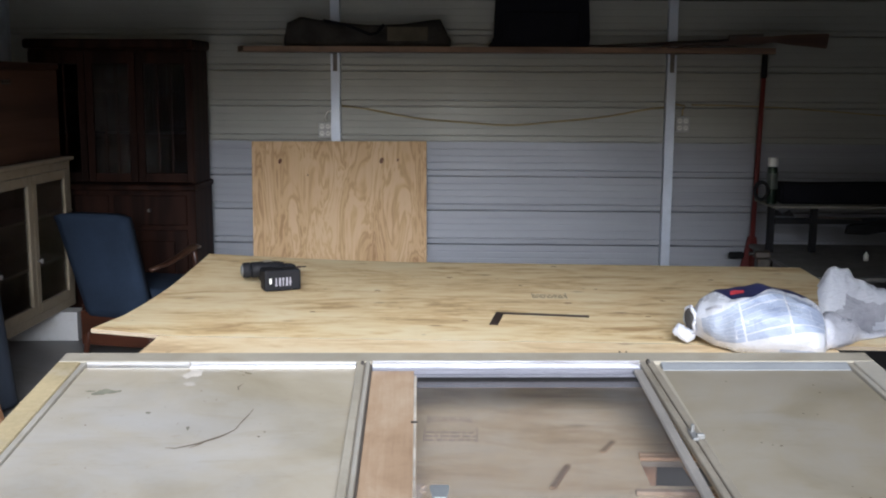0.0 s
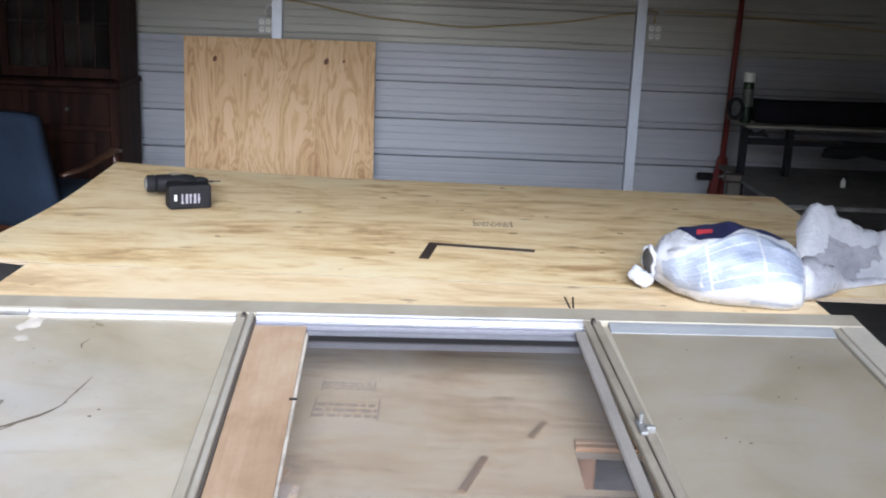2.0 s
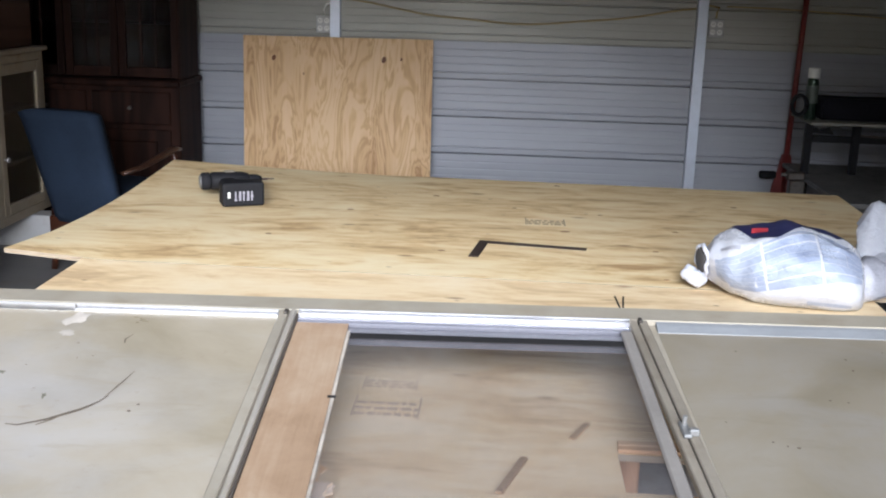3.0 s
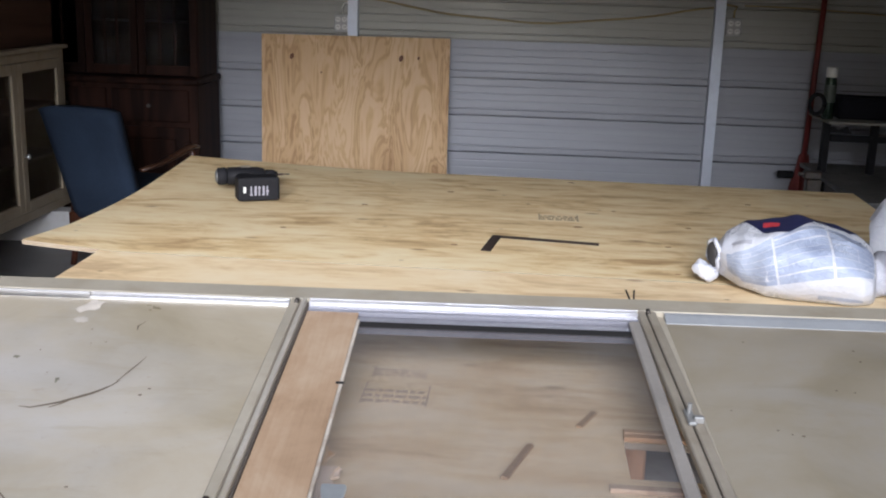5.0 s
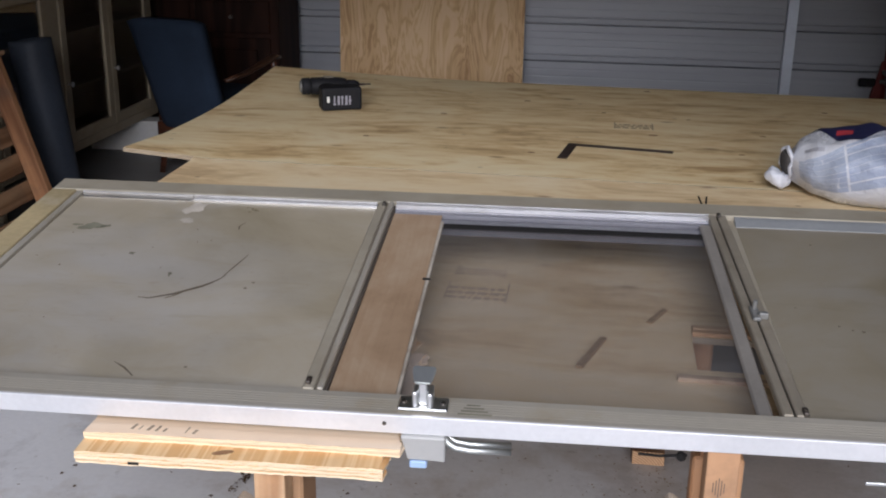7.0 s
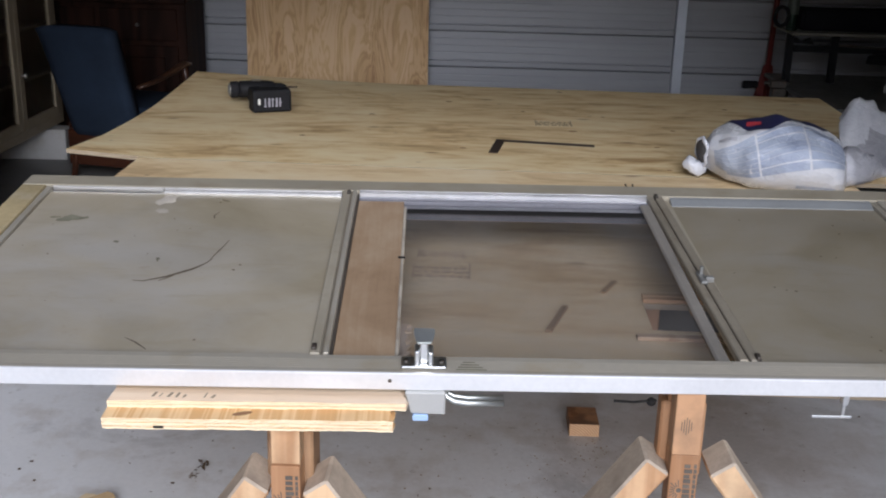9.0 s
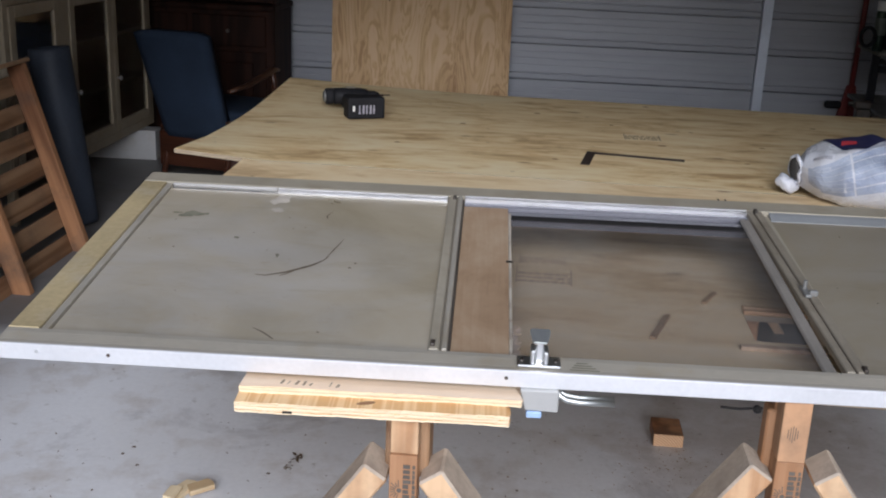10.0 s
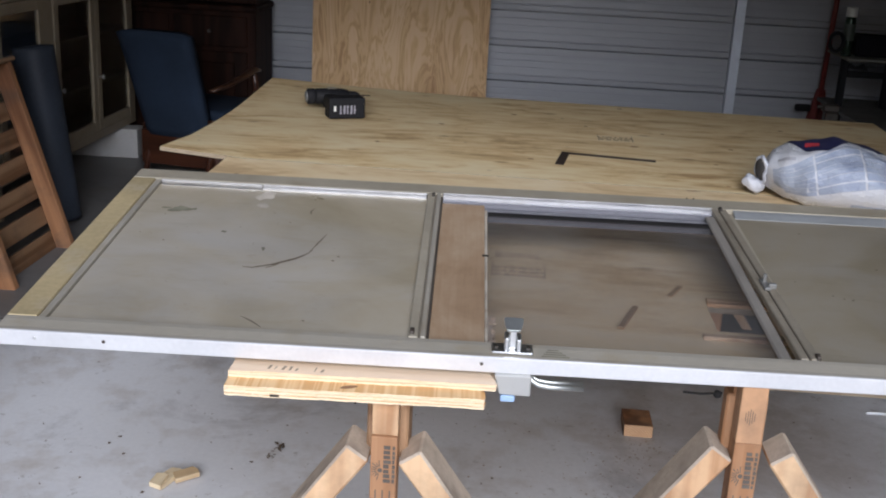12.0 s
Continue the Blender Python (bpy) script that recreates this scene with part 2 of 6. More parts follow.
SIDING = siding_material("grey_metal_siding", (0.258, 0.268, 0.297), (0.358, 0.371, 0.405))
SIDING_OLIVE = siding_material("olive_grey_metal_siding", (0.285, 0.285, 0.255), (0.385, 0.385, 0.345))
GALV = plain("galvanised_steel", (0.49, 0.53, 0.60), 0.42, 0.6, vary=0.15, scale=16)
ALU = aluminium("bright_aluminium", (0.86, 0.86, 0.87))
ALU_EDGE = plain("bare_sunlit_aluminium", (0.73, 0.735, 0.755), 0.38, 0.45, vary=0.10, scale=14)
CATCH = plain("worn_grey_metal", (0.27, 0.27, 0.26), 0.5, 0.5, vary=0.3)
ALU_BROWN = plain("weathered_brown_aluminium", (0.27, 0.24, 0.19), 0.5, 0.25, vary=0.2, scale=10, stain=(0.17, 0.14, 0.10))
ALU_DULL = plain("oxidised_aluminium", (0.43, 0.40, 0.34), 0.5, 0.35, vary=0.12, scale=7, stain=(0.33, 0.27, 0.17))
ALU_YELLOW = plain("yellowed_aluminium", (0.49, 0.40, 0.23), 0.5, 0.3, vary=0.3, scale=9, stain=(0.52, 0.47, 0.37))
ALU_GREY = plain("dull_grey_track", (0.20, 0.20, 0.225), 0.5, 0.5, vary=0.2, scale=12)
ALU_GREY_BEVEL = plain("grey_bevel_strip", (0.27, 0.25, 0.225), 0.5, 0.3, vary=0.15, scale=12)
ALU_FLANGE = plain("grubby_beige_aluminium", (0.37, 0.335, 0.265), 0.45, 0.2, vary=0.14, scale=8, stain=(0.27, 0.23, 0.16))
LIP_BLUE = plain("blue_grey_aluminium", (0.33, 0.345, 0.36), 0.45, 0.4, vary=0.12, scale=10)
ARM_WOOD = wood("dark_arm_wood", (0.085, 0.04, 0.022), (0.04, 0.018, 0.01), 1, rough=0.4)


def panel_material(name="grubby_beige_panel", k=1.0):
    """A grubby beige sheet: smears, water stains and dust, with a bluish sky sheen painted in."""
    m = Mat(name, 0.34, 0.0)
    v = m.space()
    cloud, fleck = m.noise(v, 2.2, 6, 0.62, 0.6), m.noise(v, 26, 4, 0.7)
    c = m.ramp(cloud, *((p, tuple(k * a for a in q)) for p, q in ((0.32, (0.285, 0.245, 0.165)), (0.5, (0.38, 0.332, 0.245)), (0.68, (0.435, 0.397, 0.325)))))
    haze = m.noise(m.space((1.6, 2.2, 1), shift=(0.4, 0.9, 0)), 1.5, 5, 0.6, 1.2)
    c = m.mix(m.math("MULTIPLY", m.ramp(haze, (0.46, 0.0), (0.66, 1.0)), 0.25), c, (0.44 * k, 0.435 * k, 0.43 * k))
    # sky reflection painted as a bluish spot near the left pane's corner
    spot = m.t.nodes.new("ShaderNodeTexGradient")
    spot.gradient_type = "SPHERICAL"
    m.put(spot.inputs[0], m.space((1.9, 1.9, 0.0), shift=(-0.42, -0.55, 0)))
    sky_sheen = m.math("MULTIPLY", m.ramp(spot.outputs[0], (0.0, 0.0), (0.75, 1.0)), m.ramp(m.noise(m.space((2, 3, 1)), 2.2, 6, 0.65, 1.0), (0.35, 0.25), (0.62, 1.0)))
    c = m.mix(m.math("MULTIPLY", sky_sheen, 0.4), c, (0.42 * k, 0.43 * k, 0.46 * k))
    rub = m.noise(m.space((3, 14, 1), rot=(0, 0, 24)), 1.6, 5, 0.62, 0.6)
    c = m.mix(m.math("MULTIPLY", m.ramp(rub, (0.56, 0.0), (0.74, 1.0)), 0.5), c, (0.29 * k, 0.25 * k, 0.17 * k))
    c = m.mix(m.math("MULTIPLY", m.ramp(fleck, (0.62, 0.0), (0.8, 1.0)), 0.45), c, (0.22, 0.17, 0.11))
    m.color(c).rough(m.ramp(cloud, (0.3, 0.26), (0.7, 0.46)))
    return m.bump(m.noise(v, 7, 3), 0.15, 0.004).m


PANEL = panel_material(k=0.92)
# the same panel at 0.60 of the tone, for the right pane
PANEL_DARK = panel_material("darker_beige_panel", 0.60)


def glass_material():
    """A dusty clear sheet: glass under a thin film of dust."""
    m = Mat("dusty_clear_sheet", 0.05)
    nt = m.t
    out = nt.nodes["Material Output"]
    clear = nt.nodes.new("ShaderNodeBsdfTransparent")
    clear.inputs[0].default_value = (0.79, 0.785, 0.81, 1)
    gloss = nt.nodes.new("ShaderNodeBsdfGlossy")
    gloss.inputs["Roughness"].default_value = 0.12
    film = nt.nodes.new("ShaderNodeBsdfDiffuse")
    film.inputs[0].default_value = (0.50, 0.50, 0.50, 1)
    fres = nt.nodes.new("ShaderNodeLayerWeight")
    fres.inputs[0].default_value = 0.12
    a, b = nt.nodes.new("ShaderNodeMixShader"), nt.nodes.new("ShaderNodeMixShader")
    nt.links.new(m.ramp(m.noise(m.space(), 3.5, 6, 0.65, 0.5), (0.3, 0.015), (0.75, 0.10)), a.inputs[0])
    nt.links.new(clear.outputs[0], a.inputs[1])
    nt.links.new(film.outputs[0], a.inputs[2])
    nt.links.new(m.math("MULTIPLY_ADD", fres.outputs["Facing"], 0.6, 0.02), b.inputs[0])
    nt.links.new(a.outputs[0], b.inputs[1])
    nt.links.new(gloss.outputs[0], b.inputs[2])
    nt.links.new(b.outputs[0], out.inputs[0])
    return m.m


DUSTY_GLASS = glass_material()


def window_glass(name, tint):
    m = Mat(name, 0.08)
    m.color(tint)
    m.b.inputs["Transmission Weight"].default_value = 1.0
    m.b.inputs["IOR"].default_value = 1.45
    m.rough(m.ramp(m.noise(m.space(), 5, 5), (0.4, 0.03), (0.7, 0.2)))
    return m.m


CAB_GLASS = window_glass("old_cabinet_glass", (0.80, 0.82, 0.80))


def concrete_material():
    m = Mat("garage_concrete", 0.6)
    v = m.space()
    cloud, mid, fine = m.noise(v, 0.9, 6, 0.6, 0.5), m.noise(v, 4.0, 6, 0.65), m.noise(v, 60, 4, 0.6)
    c = m.ramp(m.math("ADD", m.math("MULTIPLY", cloud, 0.65), m.math("MULTIPLY", fine, 0.35)), (0.3, (0.54, 0.545, 0.57)), (0.7, (0.69, 0.695, 0.72)))
    c = m.mix(m.math("MULTIPLY", m.ramp(mid, (0.50, 0.0), (0.68, 1.0)), 0.42), c, (0.285, 0.22, 0.15))
    pale = m.noise(m.space(shift=(4, 7, 0)), 2.3, 6, 0.68, 0.6)
    c = m.mix(m.math("MULTIPLY", m.ramp(pale, (0.52, 0.0), (0.70, 1.0)), 0.45), c, (0.60, 0.60, 0.61))
    c = m.mix(m.math("MULTIPLY", m.ramp(m.noise(v, 17, 5, 0.7), (0.62, 0.0), (0.72, 1.0)), 0.55), c, (0.14, 0.115, 0.09))
    c = m.mix(m.math("MULTIPLY", m.ramp(m.noise(m.space(shift=(2, 3, 0)), 1.7, 7, 0.7, 0.4), (0.56, 0.0), (0.68, 1.0)), 0.5), c, (0.22, 0.21, 0.215))
    # brown spill of soil and sawdust with a ragged rim, and shade painted at the back of the shed
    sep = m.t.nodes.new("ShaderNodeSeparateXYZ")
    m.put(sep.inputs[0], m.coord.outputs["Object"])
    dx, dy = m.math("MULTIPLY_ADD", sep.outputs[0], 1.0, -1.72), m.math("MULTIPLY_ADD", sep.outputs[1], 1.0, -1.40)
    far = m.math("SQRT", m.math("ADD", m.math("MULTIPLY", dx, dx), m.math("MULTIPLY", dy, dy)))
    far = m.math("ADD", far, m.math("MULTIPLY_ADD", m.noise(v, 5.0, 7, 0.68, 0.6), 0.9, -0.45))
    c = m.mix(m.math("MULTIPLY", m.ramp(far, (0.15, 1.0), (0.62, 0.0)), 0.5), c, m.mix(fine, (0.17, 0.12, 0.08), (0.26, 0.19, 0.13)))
    # shade under the sheets and in the far corner, painted into the slab's colour
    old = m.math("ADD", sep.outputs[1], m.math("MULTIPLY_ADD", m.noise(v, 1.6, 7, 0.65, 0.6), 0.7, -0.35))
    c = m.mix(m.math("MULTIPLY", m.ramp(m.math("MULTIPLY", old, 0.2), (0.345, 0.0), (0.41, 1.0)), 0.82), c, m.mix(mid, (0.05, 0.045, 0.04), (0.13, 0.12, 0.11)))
    m.color(c).rough(m.ramp(cloud, (0.3, 0.42), (0.7, 0.68)))
    return m.bump(fine, 0.2, 0.001).m


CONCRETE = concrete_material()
ASPHALT = plain("pale_gravel_drive", (0.24, 0.23, 0.21), 0.9, vary=0.3, scale=5, bump=0.4)
BOARD_WALL = plain("dull_metal_lining", (0.32, 0.325, 0.31), 0.55, 0.2, vary=0.2, scale=3)


def layered_edge(name="plywood_edge", k=1.0):
    """The cut edge of plywood: pale and brown plies one above the other."""
    m = Mat(name, 0.7)
    sep = m.t.nodes.new("ShaderNodeSeparateXYZ")
    m.put(sep.inputs[0], m.coord.outputs["Object"])
    ply = m.math("SINE", m.math("MULTIPLY", sep.outputs[2], 1050.0))
    speck = m.noise(m.space((5, 5, 90), each=True), 3.0, 4)
    c = m.ramp(m.math("ADD", m.math("MULTIPLY", ply, 0.10), speck), (0.25, (0.58 * k, 0.40 * k, 0.22 * k)), (0.55, (0.86 * k, 0.70 * k, 0.48 * k)))
    return m.color(c).bump(speck, 0.3, 0.002).m


def end_grain():
    """Sawn end of a board: arcs of growth rings."""
    m = Mat("end_grain", 0.75)
    sep = m.t.nodes.new("ShaderNodeSeparateXYZ")
    m.put(sep.inputs[0], m.coord.outputs["Object"])
    dx, dz = m.math("ADD", sep.outputs[0], 0.07), m.math("ADD", sep.outputs[2], 0.06)
    r = m.math("SQRT", m.math("ADD", m.math("MULTIPLY", dx, dx), m.math("MULTIPLY", dz, dz)))
    ring = m.math("SINE", m.math("MULTIPLY_ADD", m.noise(m.space(), 30, 2), 1.2, m.math("MULTIPLY", r, 900.0)))
    m.color(m.ramp(m.math("MULTIPLY_ADD", ring, 0.3, 0.5), (0.25, (0.62, 0.42, 0.25)), (0.75, (0.36, 0.19, 0.09))))
    return m.bump(ring, 0.2, 0.0006).m


END_GRAIN = end_grain()
EDGE = layered_edge()
EDGE_CROSS = layered_edge("cross_ply_edge", 0.86)
# the same plies at about a third of the tone
EDGE_DULL = layered_edge("dull_plywood_edge", 0.34)
PLY_PEACH = wood("peach_plywood_face", (0.93, 0.78, 0.60), (0.84, 0.65, 0.46), 0, 3.0, 9.0, grime=0.08)
SPLINTER = wood("pale_splinter", (0.72, 0.60, 0.40), (0.50, 0.36, 0.20), 0, 4.0, 20.0, grime=0.2)

# ---- mesh helpers ----


def box(bm, x0, x1, y0, y1, z0, z1, bevel=0.0, m=None, seg=1):
    made = bmesh.ops.create_cube(bm, size=1.0)["verts"]
    bmesh.ops.scale(bm, vec=(x1 - x0, y1 - y0, z1 - z0), verts=made)
    bmesh.ops.translate(bm, vec=((x0 + x1) / 2, (y0 + y1) / 2, (z0 + z1) / 2), verts=made)
    if bevel:
        edges = list({e for v in made for e in v.link_edges})
        made = list({v for f in bmesh.ops.bevel(bm, geom=edges, offset=bevel, segments=seg, affect="EDGES", profile=0.5)["faces"] for v in f.verts} | {v for v in made if v.is_valid})
    if m is not None:
        bmesh.ops.transform(bm, matrix=m, verts=made)
    return made


def tube(bm, p, q, r, r2=None, n=12, caps=True):
    p, q = Vector(p), Vector(q)
    d = q - p
    m = Matrix.Translation((p + q) / 2) @ d.to_track_quat("Z", "Y").to_matrix().to_4x4()
    return bmesh.ops.create_cone(bm, cap_ends=caps, segments=n, radius1=r, radius2=r if r2 is None else r2, depth=d.length, matrix=m)["verts"]


def sweep(bm, pts, r, n=8, flat=1.0):
    """A round (or flattened) rod along a line of points. r: one radius or one a point."""
    pts = [Vector(p) for p in pts]
    rings = []
    for i, p in enumerate(pts):
        d = (pts[min(i + 1, len(pts) - 1)] - pts[max(i - 1, 0)]).normalized()
        side = d.cross(Vector((0, 0, 1)))
        side = side.normalized() if side.length > 1e-4 else Vector((1, 0, 0))
        up = side.cross(d).normalized()
        rr = r[i] if hasattr(r, "__len__") else r
        rings.append([bm.verts.new(p + (side * math.cos(a) + up * math.sin(a) * flat) * rr) for a in (k * math.tau / n for k in range(n))])
    for a, b in zip(rings, rings[1:]):
        for k in range(n):
            bm.faces.new((a[k], a[(k + 1) % n], b[(k + 1) % n], b[k]))
    bm.faces.new(rings[0][::-1])
    bm.faces.new(rings[-1])


def lathe(bm, prof, n=20, at=(0, 0, 0)):
    at = Vector(at)
    rings = [[bm.verts.new(at + Vector((r * math.cos(a), r * math.sin(a), z))) for a in (k * math.tau / n for k in range(n))] for r, z in prof]
    for a, b in zip(rings, rings[1:]):
        for k in range(n):
            bm.faces.new((a[k], a[(k + 1) % n], b[(k + 1) % n], b[k]))
    bm.faces.new(rings[0][::-1])
    bm.faces.new(rings[-1])


def prism(bm, pts, z0, z1, m=None):
    lo = [bm.verts.new((x, y, z0)) for x, y in pts]
    hi = [bm.verts.new((x, y, z1)) for x, y in pts]
    n = len(pts)
    bm.faces.new(lo[::-1])
    bm.faces.new(hi)
    for k in range(n):
        bm.faces.new((lo[k], lo[(k + 1) % n], hi[(k + 1) % n], hi[k]))
    if m is not None:
        bmesh.ops.transform(bm, matrix=m, verts=lo + hi)


def slab(bm, surf, nx, ny, thick, edge_slot=0):
    """A sheet over a grid: surf(u, v) gives a point of its top; edges may take a second material."""
    top = [[bm.verts.new(surf(i / nx, j / ny)) for i in range(nx + 1)] for j in range(ny + 1)]
    low = [[bm.verts.new(v.co - Vector((0, 0, thick))) for v in row] for row in top]
    for j in range(ny):
        for i in range(nx):
            bm.faces.new((top[j][i], top[j][i + 1], top[j + 1][i + 1], top[j + 1][i])).smooth = True
            bm.faces.new((low[j][i], low[j + 1][i], low[j + 1][i + 1], low[j][i + 1]))
    rim = [(0, i, 0, i + 1) for i in range(nx)] + [(j, nx, j + 1, nx) for j in range(ny)]
    rim += [(ny, i + 1, ny, i) for i in range(nx)] + [(j + 1, 0, j, 0) for j in range(ny)]
    for a, b, c, d in rim:
        bm.faces.new((top[c][d], top[a][b], low[a][b], low[c][d])).material_index = edge_slot


def mesh_of(bm, name, materials, smooth=False):
    bmesh.ops.recalc_face_normals(bm, faces=bm.faces)
    me = bpy.data.meshes.new(name)
    bm.to_mesh(me)
    bm.free()
    for m in materials if hasattr(materials, "__len__") else [materials]:
        me.materials.append(m)
    if smooth:
        me.polygons.foreach_set("use_smooth", [True] * len(me.polygons))
    return me


def part(name, bm, material, parent, label="", smooth=False):
    ob = new(name, mesh_of(bm, name, material, smooth))
    ob.parent = parent
    if label:
        tagged(ob, label)
    return ob


def thing(name, m, label, category, group="", kind=""):
    ob = new(name)
    ob.empty_display_size = 0.05
    ob.matrix_world = m
    return tagged(ob, label, category, group, kind)


def solid(name, bm, material, m, label, category, group="", kind="", smooth=False):
    ob = new(name, mesh_of(bm, name, material, smooth))
    ob.matrix_world = m
    return tagged(ob, label, category, group, kind)


def B(*args, **kw):
    """A fresh bmesh with one box."""
    bm = bmesh.new()
    box(bm, *args, **kw)
    return bm


def bars(bm, x, y, z, w, h, rows, seed, m=None, gap=0.45):
    """Unreadable print: short flat bars in rows on a face that looks along +z."""
    rnd = random.Random(seed)
    for r in range(rows):
        yy, xx = y + h * r / rows, x
        while xx < x + w:
            ww = min(w * rnd.uniform(0.05, 0.2), x + w - xx)
            box(bm, xx, xx + ww, yy, yy + h / rows * gap, z, z + 0.0006, m=m)
            xx += ww + w * rnd.uniform(0.02, 0.06)

# ---- the garage ----
ZP = 0.755  # top of the plywood
T = 0.013

bm = bmesh.new()
box(bm, WEST_X - 0.1, EAST_X + 0.1, -2.6, BACK_Y + 0.1, -0.12, 0.0)
solid("floor", bm, CONCRETE, Matrix(), "stained grey concrete garage floor, its back darkened with painted shade", "floor", kind="structure")

bm = bmesh.new()
prism(bm, [(-400, -400), (400, -400), (400, 400), (-400, 400)], -0.3, -0.02)
solid("ground", bm, ASPHALT, Matrix(), "pale gravel ground outside the garage", "ground", kind="structure")

RIB, RIB_Z = 0.2325, 0.474  # pitch of the ribs, height of one of them


def siding_sheet(z0, ribs, x0, x1):
    """A sheet of metal siding with its ribs lying level: a deep crease, a shallower one above it and faint steps between."""
    prof = []
    for k in range(ribs):
        b = z0 + k * RIB
        prof += [(0, b), (0.040, b + 0.002), (0.040, b + 0.010), (0, b + 0.013)]
        prof += [(0, b + 0.040), (0.009, b + 0.043), (0.009, b + 0.048), (0, b + 0.052)]
        for c in (0.098, 0.142, 0.186):
            prof += [(0, b + c - 0.006), (0.0012, b + c - 0.002), (0.0012, b + c + 0.002), (0, b + c + 0.006)]
    prof.append((0, z0 + ribs * RIB + 0.003))
    bm = bmesh.new()
    xs = [x0 + (x1 - x0) * i / 6 for i in range(7)]
    rows = [[bm.verts.new((x, BACK_Y + y, z)) for x in xs] for y, z in prof]
    back = [[bm.verts.new((x, BACK_Y + y + 0.002, z)) for x in xs] for y, z in prof]
    for a, b in zip(rows, rows[1:]):
        for i in range(6):
            bm.faces.new((a[i], a[i + 1], b[i + 1], b[i]))
    for a, b in zip(back, back[1:]):
        for i in range(6):
            bm.faces.new((a[i + 1], a[i], b[i], b[i + 1]))
    for i in range(6):
        bm.faces.new((rows[-1][i], rows[-1][i + 1], back[-1][i + 1], back[-1][i]))
        bm.faces.new((rows[0][i + 1], rows[0][i], back[0][i], back[0][i + 1]))
    return bm


bm = bmesh.new()
box(bm, WEST_X, EAST_X, BACK_Y + 0.055, BACK_Y + 0.1, 0, CEIL_Z)
wall_n = solid("wall_north", bm, BOARD_WALL, Matrix(), "grey ribbed metal garage wall with steel posts", "wall", kind="structure")
part("siding_sheet", siding_sheet(RIB_Z - 2 * RIB, 5, WEST_X, EAST_X), SIDING, wall_n)
part("siding_sheet", siding_sheet(RIB_Z + 3 * RIB, 4, WEST_X, EAST_X), SIDING_OLIVE, wall_n, "dull olive-grey upper siding")
part("siding_sheet", siding_sheet(RIB_Z + 7 * RIB, 3, WEST_X, EAST_X), SIDING_OLIVE, wall_n, "dull olive-grey upper siding")
for px in (-2.14, 0.080, 2.302, 4.52):
    bm = bmesh.new()
    prism(bm, [(-0.03, 0), (-0.03, -0.062), (0.03, -0.062), (0.03, 0), (0.026, 0), (0.026, -0.058), (-0.026, -0.058), (-0.026, 0)], 0.0, CEIL_Z, Matrix.Translation((px, BACK_Y, 0)))
    part("post", bm, GALV, wall_n, "bright galvanised steel post")

# side walls run forward out of view; the west one shades the left things
for nm, x0, x1 in (("wall_west", WEST_X - 0.1, WEST_X), ("wall_east", EAST_X, EAST_X + 0.1)):
    solid(nm, B(x0, x1, -0.6, BACK_Y + 0.1, 0, CEIL_Z), BOARD_WALL, Matrix(), "dull grey metal-lined side wall of the garage", "wall", kind="structure")
bm = bmesh.new()
box(bm, WEST_X, OPEN_X0, FRONT_Y - 0.1, FRONT_Y, 0, CEIL_Z)
box(bm, OPEN_X1, EAST_X, FRONT_Y - 0.1, FRONT_Y, 0, CEIL_Z)
box(bm, OPEN_X0, OPEN_X1, FRONT_Y - 0.1, FRONT_Y, OPEN_Z, CEIL_Z)
# return wall outside the opening, added to keep sky light off the right
box(bm, OPEN_X1 + 0.02, OPEN_X1 + 0.12, -1.7, FRONT_Y - 0.1, 0, CEIL_Z)
solid("wall_south", bm, BOARD_WALL, Matrix(), "unseen front wall with a wide opening and a side return, added to shape the daylight", "wall", kind="structure")
# unseen roof, its front edge set to shade the back wall
bm = bmesh.new()
box(bm, WEST_X - 0.1, EAST_X + 0.1, FRONT_Y - 0.1, BACK_Y + 0.1, CEIL_Z, CEIL_Z + 0.06)
solid("ceiling", bm, BOARD_WALL, Matrix(), "unseen grey metal ceiling added to shade the far end of the garage", "ceiling", kind="structure")

# ---- on the back wall ----
WY = BACK_Y - 0.062  # face of the posts


def shelf():
    t = thing("wall_shelf", Matrix.Translation((0, 0, 1.760)), "long brown wooden shelf board on the metal wall", "shelf")
    bm = bmesh.new()
    prism(bm, [(-0.48, WY - 0.005), (-0.545, WY - 0.10), (-0.48, WY - 0.235), (2.91, WY - 0.235), (2.97, WY - 0.005)], 0, 0.036)
    part("board", bm, SHELF_WOOD, t)
    for x in (0.080, 2.302):
        bm = bmesh.new()
        box(bm, x - 0.014, x + 0.014, WY - 0.2, WY - 0.001, -0.006, -0.001)
        box(bm, x - 0.014, x + 0.014, WY - 0.006, WY - 0.001, -0.12, -0.006)
        part("bracket", bm, STEEL, t)


shelf()
SH = 1.796  # top of the shelf


